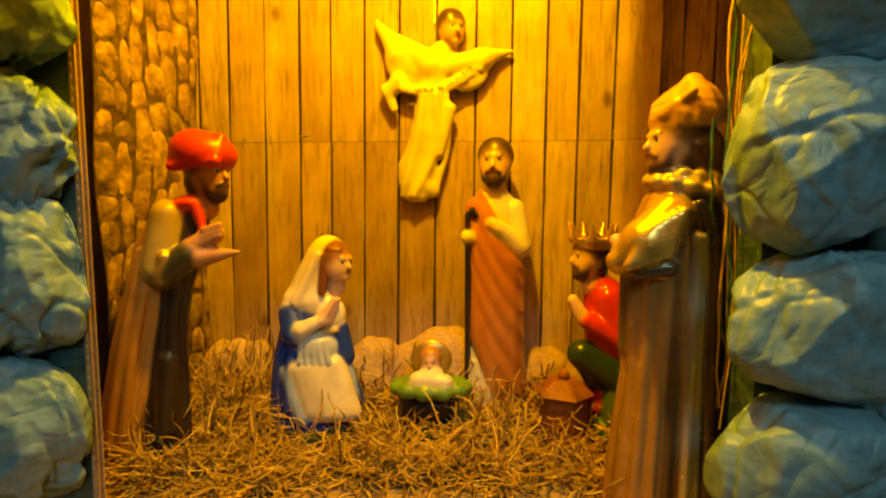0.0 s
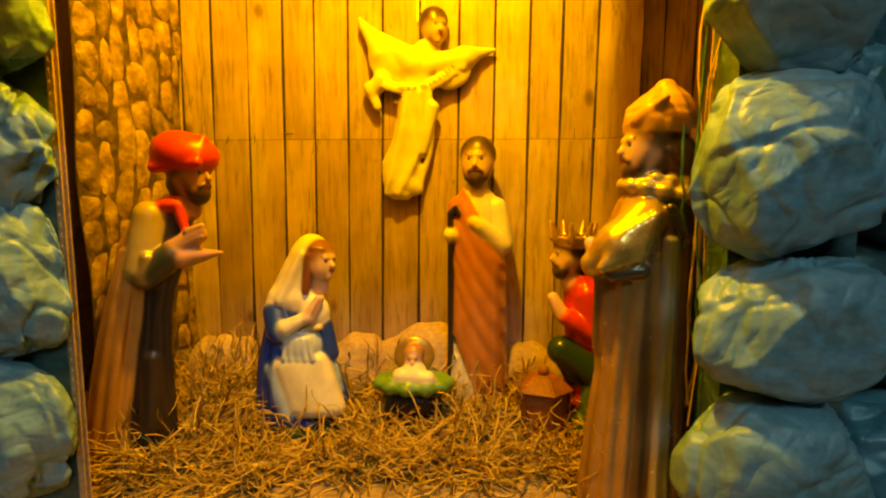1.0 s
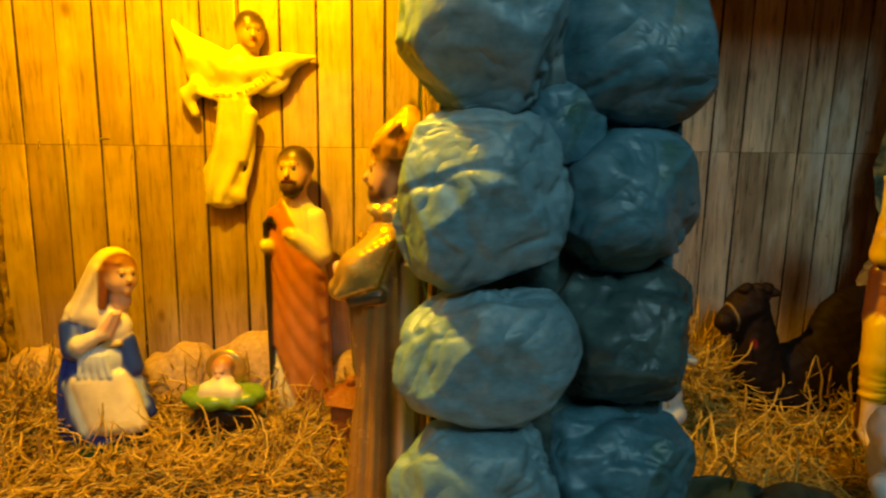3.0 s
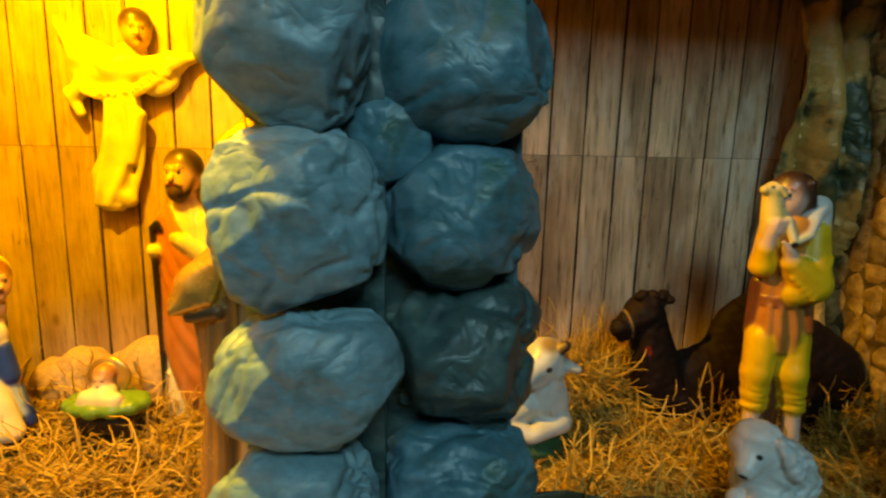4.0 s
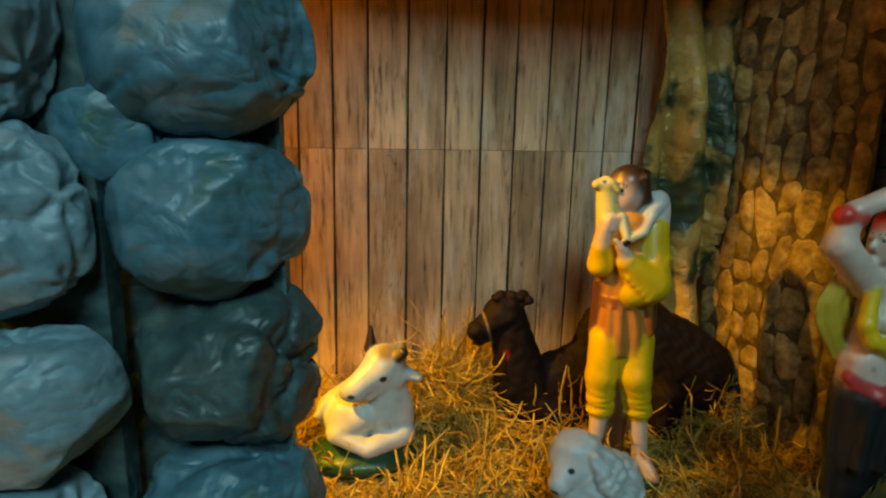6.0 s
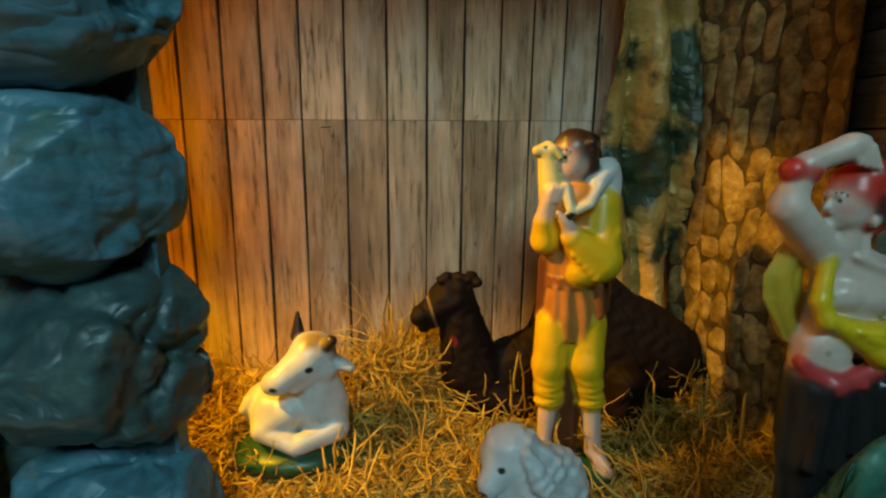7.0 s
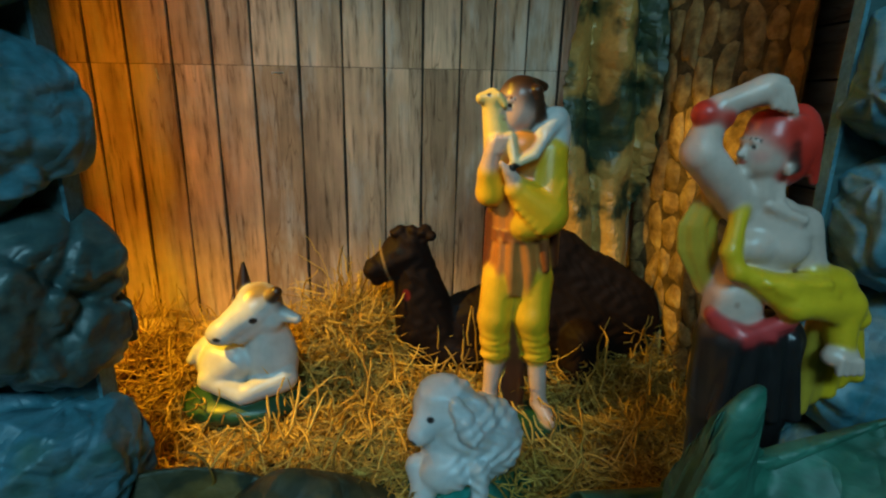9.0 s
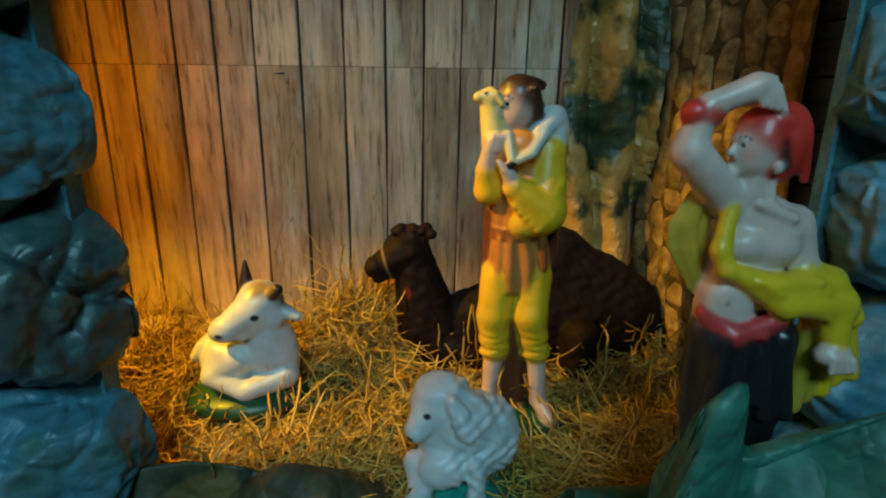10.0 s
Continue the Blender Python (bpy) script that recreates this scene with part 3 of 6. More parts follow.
cobble_wall("wall_west", (-0.318, -0.155), (-0.298, -0.006), 0.60, "crumpled sheet printed with rounded golden cobbles", 11)
cobble_wall("wall_east", (0.828, -0.004), (0.872, -0.172), 0.60, "crumpled sheet printed with rounded brown cobbles", 12)
side = structure("wall_east_boards", span_box(0.905, 0.912, -0.27, 0.0, 0.0, 0.60), JOINT, "side panel printed with brown boards lying flat")
z, _r = 0.0, random.Random(4)
while z < 0.58:
    h = _r.uniform(0.034, 0.044)
    part("plank", span_box(0.9035, 0.9055, -0.268, -0.002, z + 0.001, z + h - 0.001), SIDE_PLANK, side)
    z += h

# ---- pillars of paper stones ----
def pillar(name, label, rows, core, seed, deep=0.011):
    ob = tagged(part(name, span_box(*core), DARK_PAPER, None, label), label, "pillar", kind="structure")
    for i, (x, y, z, rx, ry, rz, dark, back) in enumerate(rows):
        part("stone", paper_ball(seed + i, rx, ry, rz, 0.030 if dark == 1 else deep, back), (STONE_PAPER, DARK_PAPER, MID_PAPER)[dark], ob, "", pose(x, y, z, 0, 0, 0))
    return ob


middle = pillar("pillar_middle", "pillar of stacked crumpled paper stones painted blue-grey",
                [(0.239, -0.306, 0.380, 0.051, 0.040, 0.060, 0, 0.3), (0.2375, -0.308, 0.271, 0.055, 0.040, 0.056, 0, 0.3), (0.242, -0.308, 0.174, 0.060, 0.040, 0.048, 0, 0.3),
                 (0.239, -0.308, 0.083, 0.057, 0.040, 0.048, 0, 0.3), (0.237, -0.304, 0.492, 0.052, 0.040, 0.056, 0, 0.3),
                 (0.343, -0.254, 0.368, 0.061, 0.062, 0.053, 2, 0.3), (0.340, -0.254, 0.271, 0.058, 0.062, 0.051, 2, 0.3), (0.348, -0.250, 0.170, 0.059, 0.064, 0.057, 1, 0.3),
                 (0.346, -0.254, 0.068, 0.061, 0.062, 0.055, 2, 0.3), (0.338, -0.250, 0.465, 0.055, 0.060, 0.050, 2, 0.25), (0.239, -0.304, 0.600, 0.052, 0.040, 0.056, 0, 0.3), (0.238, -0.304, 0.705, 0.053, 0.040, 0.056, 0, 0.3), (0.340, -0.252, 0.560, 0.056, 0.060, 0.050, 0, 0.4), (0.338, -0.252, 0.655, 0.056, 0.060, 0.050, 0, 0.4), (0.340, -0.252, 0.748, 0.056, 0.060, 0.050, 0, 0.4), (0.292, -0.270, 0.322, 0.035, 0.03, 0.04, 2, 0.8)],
                (0.216, 0.382, -0.262, -0.250, 0.0, 0.95), 100)
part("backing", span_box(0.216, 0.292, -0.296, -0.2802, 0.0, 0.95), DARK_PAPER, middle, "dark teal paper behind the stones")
part("edge_strip", span_box(0.3822, 0.3845, -0.262, -0.248, 0.0, 0.95), TEAL, middle, "pale blue painted edge of the pillar")
part("edge_strip", span_box(0.2130, 0.2157, -0.296, -0.266, 0.0, 0.95), DARK_PAPER, middle, "dark green painted edge of the pillar")

west = pillar("pillar_west", "cardboard pillar covered with crumpled blue-grey paper",
              [(-0.289, -0.290, 0.188, 0.056, 0.032, 0.062, 0, 0.2), (-0.286, -0.290, 0.282, 0.055, 0.032, 0.050, 0, 0.2), (-0.289, -0.290, 0.372, 0.058, 0.03, 0.050, 0, 0.2),
               (-0.289, -0.290, 0.082, 0.056, 0.032, 0.058, 0, 0.2), (-0.395, -0.290, 0.19, 0.058, 0.03, 0.06, 0, 0.2), (-0.395, -0.290, 0.30, 0.058, 0.03, 0.055, 0, 0.2)],
              (-0.46, -0.2405, -0.283, -0.279, 0.0, 0.95), 200, 0.030)
east = pillar("pillar_east", "pillar of crumpled teal paper stones",
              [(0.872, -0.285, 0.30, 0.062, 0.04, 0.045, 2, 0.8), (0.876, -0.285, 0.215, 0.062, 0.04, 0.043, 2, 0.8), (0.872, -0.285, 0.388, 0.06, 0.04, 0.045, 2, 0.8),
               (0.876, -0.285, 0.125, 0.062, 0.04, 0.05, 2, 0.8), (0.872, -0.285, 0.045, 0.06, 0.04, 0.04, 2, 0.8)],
              (0.818, 1.06, -0.275, -0.268, 0.0, 0.95), 300)
# hidden flap, added to shade the front wood wool from the bulb
part("return", span_box(0.372, 0.379, -0.2498, -0.236, 0.0, 0.95), DARK_PAPER, middle, "unseen dark paper flap added behind the stones to block bulb light")
# two unseen boards added to keep bulb light off the animals' backdrop
structure("valance", span_box(0.079, 0.36, -0.184, -0.177, 0.488, 0.95), CARD, "unseen cardboard added to block bulb light from the boards")
structure("valance_cross", span_box(0.3602, 0.367, -0.245, -0.002, 0.515, 0.95), CARD, "unseen cardboard flap added to block bulb light between the two scenes")
# headers added out of view to cut the cool light inside
structure("header_1", span_box(-0.46, 0.20, -0.395, -0.380, 0.375, 0.965), CARD, "unseen cardboard added to shade the stable scene from the cool lamps")
structure("header_2", span_box(0.20, 1.06, -0.395, -0.380, 0.63, 0.965), CARD, "unseen cardboard added to shade the animals' scene from the cool lamps")
part("edge_strip", span_box(0.8150, 0.8177, -0.276, -0.268, 0.0, 0.95), TEAL, east, "pale teal painted edge of the pillar")

# corrugated edge of the west pillar's cardboard
flute = bpy.data.curves.new("flute", "CURVE")
flute.dimensions, flute.extrude, flute.bevel_depth = "3D", 0.002, 0.0003
_s = flute.splines.new("POLY")
_s.points.add(599)
for i in range(600):
    z = 0.95 * i / 599
    _s.points[i].co = (0.0017 * math.sin(z * 2 * math.pi / 0.0075), 0, z, 1)
_o = new("flute", flute)
me = bpy.data.meshes.new_from_object(_o.evaluated_get(bpy.context.evaluated_depsgraph_get()))
bpy.data.objects.remove(_o)
part("corrugation", me, CARD, west, "wavy corrugated core at the cut edge", pose(-0.2385, -0.281, 0, 0, 0, 90))
for y in (-0.2835, -0.2785):
    part("liner", span_box(-0.2405, -0.2355, y - 0.0005, y + 0.0005, 0, 0.95), CARD, west)

# crumpled paper hanging in the corner, humps along the foot of the wall, foreground papers
def sheet_thing(name, label, me, mat, category="paper", t=0.001):
    return thick(tagged(part(name, me, mat, None, label), label, category), t)


sheet_thing("hanging_paper", "crumpled olive and brown painted paper hanging in the corner",
            paper_sheet("hanging_paper", (0.735, -0.012, 0.10), (0.088, 0, 0), (0.008, 0, 0.44), 24, 96,
                        lambda u, v: 0.022 * np.abs(np.sin(u * 6 + 3 * v)) + 0.010 * np.sin(v * 11 + 3 * u), 31, 0.016, 0.05, True), OLIVE_PAPER)


# ---- statues beside the manger ----
def joseph():
    s = Sculpt()
    s.ell((0.3, 0, 0.4), (4.4, 2.7, 0.7), GREEN)
    rows = [(0.6, 0.2, 0, 3.7, 2.3), (6, 0.1, 0, 3.3, 2.2), (14, 0.2, 0, 3.0, 2.0), (20, 0.3, 0, 2.85, 1.9), (23.3, 0.2, 0.1, 2.6, 1.7), (25.2, 0.1, 0.1, 1.8, 1.3), (26.3, 0, 0.1, 0.9, 0.9)]
    s.robe(rows, CREAM, 11, 0.03, 0.05)
    s.robe(rows, BROWN, 7, 0.02, 0.16, 0.4, 0.2, [(0.88, 0, 0.47, 10.9), (-0.925, 0, -0.38, -1.2)], 0.3)
    for x0, z0, x1, z1, b in ((-1.6, 24.0, 2.9, 15.4, -0.5), (-2.2, 22.5, 2.9, 12.4, -0.6), (-2.5, 20.6, 3.0, 9.4, -0.7), (-2.6, 18.2, 3.0, 6.2, -0.8), (-2.6, 15.6, 2.8, 3.0, -0.8), (-2.5, 12.8, 1.9, 1.6, -0.6), (1.6, 18.2, 3.1, 17.0, 0.0)):
        s.fold(rows, x0, z0, x1, z1, 0.30, BROWN, b, 1, 0.8)
    for x in (-2.6, -1.9, -1.1, -0.3):
        s.fold(rows, x * 0.9, 6.5, x * 1.1, 1.0, 0.3, CREAM)
    s.cap((2.3, -0.1, 23.6), (2.9, -0.7, 19.6), 1.15, 1.25, CREAM)
    s.cap((2.9, -0.8, 19.4), (0.4, -2.0, 21.6), 1.15, 0.8, CREAM)
    s.ell((-0.1, -2.2, 22.0), (0.75, 0.5, 0.6), SKIN)
    s.cap((-2.2, 0, 23.8), (-2.6, -0.9, 20.2), 1.0, 0.9, BROWN)
    s.ell((-2.9, -1.5, 20.6), (0.75, 0.7, 0.85), CREAM)
    s.cap((-2.9, -1.6, 23.0), (-2.8, -1.3, 0.6), 0.32, 0.36, BLACK, 0.1)
    s.cap((-2.9, -1.6, 23.0), (-2.4, -1.6, 23.6), 0.32, 0.3, BLACK, 0.1)
    s.cap((-2.4, -1.6, 23.6), (-2.0, -1.6, 22.9), 0.3, 0.25, BLACK, 0.1)
    s.head((0.1, -0.3, 28.8), 2.15, -100, SKIN, DARK_BROWN, DARK_BROWN)
    s.stand("joseph_statue", 0.056, -0.040, 0.0, "bearded standing plaster figure in cream robe and brown cloak with staff")


def mary():
    s = Sculpt()
    hair, pale = (0.20, 0.065, 0.02), (0.50, 0.56, 0.60)
    s.ell((1.0, -0.3, 0.3), (5.4, 4.0, 0.8), GREEN)
    rows = [(0.3, 0.2, 0.0, 4.6, 3.2), (3.5, -0.4, 0.0, 4.0, 3.0), (7, -0.6, 0.2, 3.6, 2.7), (10, -0.5, 0.4, 3.1, 2.4), (12.4, -0.2, 0.4, 2.8, 2.1), (14.2, 0.3, 0.4, 2.2, 1.9), (16, 1.2, 0.2, 1.5, 1.4), (17, 1.8, 0, 1.1, 1.1)]
    s.robe(rows, BLUE, 8, 0.035, 0.12)
    for x0, x1, b in ((-2.4, -3.2, -0.3), (-1.6, -1.9, -0.2)):
        s.fold(rows, x0, 10.5, x1, 1.5, 0.35, BLUE, b)
    # the pale skirt over the bent knees
    for i in range(6):
        s.cap((-0.9 + 0.78 * i, -2.2 + 0.1 * abs(i - 2), 7.0 + 0.1 * i), (0.9 + 0.76 * i, -2.9 + 0.15 * abs(i - 2), 2.9), 0.95, 1.0, CREAM, 0.55)
    s.cap((-1.9, -1.9, 6.6), (-0.2, -2.6, 2.2), 0.8, 0.9, SKY, 0.4)
    s.ell((1.0, -1.4, 9.2), (2.2, 1.6, 2.0), pale, 0.4)
    for i in range(5):
        s.cap((-0.3 + 0.6 * i, -2.7, 10.0), (-0.5 + 0.75 * i, -2.9, 8.0), 0.2, 0.24, pale, 0.3)
    s.cap((-0.8, -2.2, 10.6), (3.0, -1.9, 11.0), 0.28, 0.28, (0.50, 0.36, 0.12), 0.15)
    s.cap((3.3, -0.8, 11.0), (3.7, -1.0, 8.2), 0.8, 1.05, BLUE, 0.3)
    s.cap((3.5, -1.1, 8.4), (4.6, -0.9, 4.2), 0.7, 0.5, SKY, 0.3)
    s.cap((4.0, -0.5, 6.6), (5.0, -0.6, 3.2), 0.6, 0.6, BLUE, 0.3)
    # veil over breast and shoulders
    s.ell((0.2, 0.1, 13.8), (2.6, 2.1, 1.8), CREAM, 0.4)
    s.ell((2.2, -0.8, 12.4), (1.6, 1.4, 1.9), CREAM, 0.4)
    s.cap((-1.6, -0.6, 13.9), (-2.0, -0.8, 13.0), 1.2, 1.0, CREAM, 0.3)
    s.cap((-1.8, -1.0, 12.4), (-1.2, -1.9, 10.6), 1.35, 1.3, BLUE, 0.3)
    s.ell((-0.5, -2.6, 10.9), (0.9, 0.7, 1.1), (0.34, 0.50, 0.50), 0.2)
    s.cap((-0.2, -2.7, 11.2), (1.9, -2.5, 12.3), 0.85, 0.6, CREAM, 0.25)
    s.cap((1.8, -2.6, 12.2), (3.0, -2.3, 14.2), 0.55, 0.32, SKIN, 0.15)
    s.cap((2.2, -2.2, 12.0), (3.3, -2.0, 14.2), 0.5, 0.32, SKIN, 0.15)
    s.head((2.95, -0.5, 17.8), 1.72, -34, (0.72, 0.48, 0.30), hair)
    s.cap((2.0, -1.4, 18.4), (1.6, -1.7, 14.9), 0.5, 0.38, hair, 0.2)
    s.cap((2.4, -1.5, 19.2), (3.4, -1.5, 19.1), 0.35, 0.25, hair, 0.2)
    s.ell((1.7, 0.4, 18.4), (1.95, 1.95, 2.15), CREAM, 0.15)
    s.cap((1.1, 0.2, 18.0), (-0.4, 0.2, 14.4), 1.75, 2.1, CREAM, 0.4)
    for y, r in ((-1.5, 0.34), (-1.0, 0.4)):
        s.cap((1.2, y, 18.6), (-0.2 + 0.6 * y, y - 0.4, 13.8), r, r * 1.3, CREAM, 0.4)
    s.stand("mary_statue", -0.135, -0.100, 0.004, "kneeling plaster figure in cream veil, blue mantle and pale dress", h=0.12)


def manger():
    s = Sculpt()
    s.ell((0.2, 0, 0.2), (3.6, 2.6, 0.6), GREEN)
    for x in (-2.6, 2.6):
        s.cap((x, -1.0, 0.4), (x * 0.9, -0.6, 4.2), 0.55, 0.5, DARK_BROWN, 0.1)
        s.cap((x, 1.2, 0.4), (x * 0.9, 0.8, 4.2), 0.55, 0.5, DARK_BROWN, 0.1)
    s.ell((0, 0.2, 2.6), (2.8, 1.6, 2.0), DARK_BROWN, 0.2)
    s.ell((0, 0, 5.0), (4.2, 2.6, 1.1), (0.14, 0.27, 0.03), 0.3)
    for i in range(11):
        a = 2 * math.pi * i / 11
        s.ell((3.5 * math.cos(a), 2.0 * math.sin(a), 4.9), (0.9, 0.8, 0.8), (0.14, 0.27, 0.03), 0.3)
    s.ell((0, 0.9, 7.6), (2.2, 0.6, 2.1), GOLD, 0.1)
    s.cap((-1.2, -1.2, 6.0), (1.6, -1.4, 5.9), 0.9, 0.8, CREAM, 0.3)
    s.ell((0.1, -0.6, 6.4), (1.3, 1.2, 1.1), CREAM)
    s.head((0, -0.2, 7.7), 1.15, -90, SKIN, (0.40, 0.17, 0.04))
    s.stand("manger_statue", -0.010, -0.100, 0.002, "plaster infant lying on a green bed in a brown trestle manger", h=0.11)


def kneeling_king():
    s = Sculpt()
    s.ell((0.6, 0, 0.3), (5.2, 3.6, 0.8), GREEN)
    s.robe([(2.5, 1.8, 0.4, 3.6, 2.6), (8, 1.6, 0.4, 3.0, 2.4), (12, 1.0, 0.2, 2.7, 2.1), (15.2, 0.2, 0, 2.1, 1.7), (16.4, -0.4, 0, 1.1, 1.1)], RED, 8, 0.03, 0.1)
    s.cap((0.3, -1.2, 14.3), (1.6, -1.7, 10.4), 1.25, 1.3, RED)
    s.cap((1.5, -1.8, 10.2), (-1.8, -1.4, 12.0), 1.15, 0.9, RED)
    s.cap((-2.2, -1.2, 12.2), (-3.2, -1.0, 14.0), 0.8, 0.6, SKIN, 0.2)
    s.cap((1.2, -1.3, 6.2), (-2.2, -1.0, 8.4), 1.9, 1.5, (0.02, 0.045, 0.02))
    s.cap((-2.0, -1.0, 8.2), (-0.8, -1.0, 5.6), 1.3, 1.0, (0.02, 0.045, 0.02))
    s.cap((1.4, -1.6, 4.6), (0.8, -1.6, 1.0), 1.5, 1.2, (0.10, 0.16, 0.03))
    s.ell((0.0, -1.6, 1.1), (2.0, 1.0, 0.8), (0.10, 0.16, 0.03))
    s.head((-1.5, -0.2, 18.4), 1.85, 192, SKIN, DARK_BROWN, DARK_BROWN)
    s.robe([(19.3, -1.2, -0.1, 1.95, 1.95), (20.4, -1.2, -0.1, 2.15, 2.15)], GOLD, k=0.1)
    for i in range(7):
        a = 2 * math.pi * i / 7
        s.cap((-1.2 + 2.0 * math.cos(a), -0.1 + 2.0 * math.sin(a), 20.2), (-1.2 + 2.5 * math.cos(a), -0.1 + 2.5 * math.sin(a), 22.0), 0.5, 0.1, GOLD, 0.15)
    s.stand("kneeling_king_statue", 0.168, -0.085, 0.004, "kneeling plaster king with gold crown and red coat", GLAZED)


def standing_king():
    s = Sculpt()
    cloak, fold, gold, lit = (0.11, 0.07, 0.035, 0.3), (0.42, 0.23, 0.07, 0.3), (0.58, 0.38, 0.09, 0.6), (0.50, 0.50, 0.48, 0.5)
    s.ell((0, 0, 0.2), (4.8, 3.4, 0.6), GREEN)
    rows = [(0.3, -1.1, 0, 4.0, 2.8), (7, -0.9, 0, 3.6, 2.6), (11, -0.7, 0, 3.3, 2.5), (15, -0.6, 0, 3.5, 2.5), (19, -0.6, 0, 3.2, 2.4), (22.5, -0.4, 0, 3.0, 2.3), (24.4, -0.2, 0, 2.5, 1.9), (25.8, 0.0, 0, 1.3, 1.3)]
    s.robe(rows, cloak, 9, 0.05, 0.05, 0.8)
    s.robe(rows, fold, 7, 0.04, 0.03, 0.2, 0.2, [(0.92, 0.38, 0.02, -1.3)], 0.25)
    # cloak ridges; the silver highlights are painted on in the lit colour
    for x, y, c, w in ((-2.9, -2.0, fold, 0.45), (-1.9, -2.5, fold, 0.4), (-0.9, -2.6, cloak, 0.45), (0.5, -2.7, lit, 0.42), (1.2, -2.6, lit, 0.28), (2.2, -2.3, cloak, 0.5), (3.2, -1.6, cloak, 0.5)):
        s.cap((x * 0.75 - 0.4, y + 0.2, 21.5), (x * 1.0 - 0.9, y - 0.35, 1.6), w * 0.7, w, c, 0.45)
    s.cap((-1.4, -1.4, 23.2), (-3.4, -1.8, 21.0), 1.5, 1.8, gold, 0.3)
    s.cap((-3.4, -1.8, 21.0), (-5.0, -1.4, 19.7), 1.75, 1.0, gold, 0.4)
    for i in range(5):
        s.cap((-1.2 - 0.5 * i, -3.0, 23.4 - 0.3 * i), (-2.4 - 0.62 * i, -3.2, 20.4 - 0.2 * i), 0.35, 0.42, gold, 0.25)
    s.cap((-2.0, -2.8, 19.4), (-4.0, -2.6, 19.0), 0.55, 0.5, cloak, 0.3)
    s.cap((-4.6, -1.4, 19.8), (-5.2, -1.0, 21.2), 0.7, 0.5, SKIN, 0.2)
    s.cap((-3.8, -0.6, 19.4), (-3.7, 0.2, 13.0), 1.0, 0.7, cloak, 0.5)
    s.cap((0.1, -2.2, 23.8), (0.8, -2.7, 22.0), 0.5, 0.35, BLACK, 0.2)
    for i in range(14):
        a = 2 * math.pi * i / 14
        s.ell((0.3 + 2.9 * math.cos(a), 2.0 * math.sin(a), 25.0 - 0.55 * math.cos(a)), (0.62, 0.62, 0.55), (0.56, 0.42, 0.16, 0.4), 0.45)
        s.ell((0.3 + 2.3 * math.cos(a + 0.2), 1.6 * math.sin(a + 0.2), 25.8 - 0.45 * math.cos(a)), (0.5, 0.5, 0.45), (0.50, 0.38, 0.14, 0.4), 0.45)
    s.head((-1.3, -0.3, 28.3), 1.85, 188, SKIN, (0.09, 0.04, 0.015), (0.09, 0.04, 0.015))
    for i in range(7):
        s.ell((0.0 + 0.35 * i, -1.4 + 0.12 * i, 28.0 - 0.42 * i), (0.6, 0.6, 0.5), (0.09, 0.04, 0.015), 0.12)
    s.ell((0.9, 0, 27.6), (1.7, 1.8, 2.0), (0.09, 0.04, 0.015), 0.3)
    s.robe([(29.3, -0.5, -0.1, 2.25, 2.1), (30.0, -0.4, -0.1, 2.45, 2.2), (30.6, -0.3, -0.1, 2.35, 2.1)], (0.52, 0.28, 0.06, 0.15), 12, 0.02, 0, 0, 0.15)
    s.robe([(30.3, -0.3, -0.1, 2.2, 2.1), (31.2, -0.2, 0, 2.3, 2.0), (32.0, 0.0, 0, 1.7, 1.6), (32.6, 0.1, 0, 1.0, 1.0)], (0.66, 0.36, 0.08, 0.15), 6, 0.06, 0.9)
    s.cap((0.6, 0, 31.2), (2.5, 0, 30.2), 1.2, 0.45, (0.60, 0.32, 0.07, 0.15), 0.5)
    s.ell((0.1, -0.1, 32.6), (0.8, 0.8, 0.7), (0.52, 0.27, 0.06), 0.3)
    s.cap((-2.3, -1.2, 30.2), (-0.6, -2.2, 31.6), 0.4, 0.3, (0.52, 0.27, 0.06), 0.3)
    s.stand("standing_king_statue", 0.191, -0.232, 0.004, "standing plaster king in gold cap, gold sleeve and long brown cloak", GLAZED)


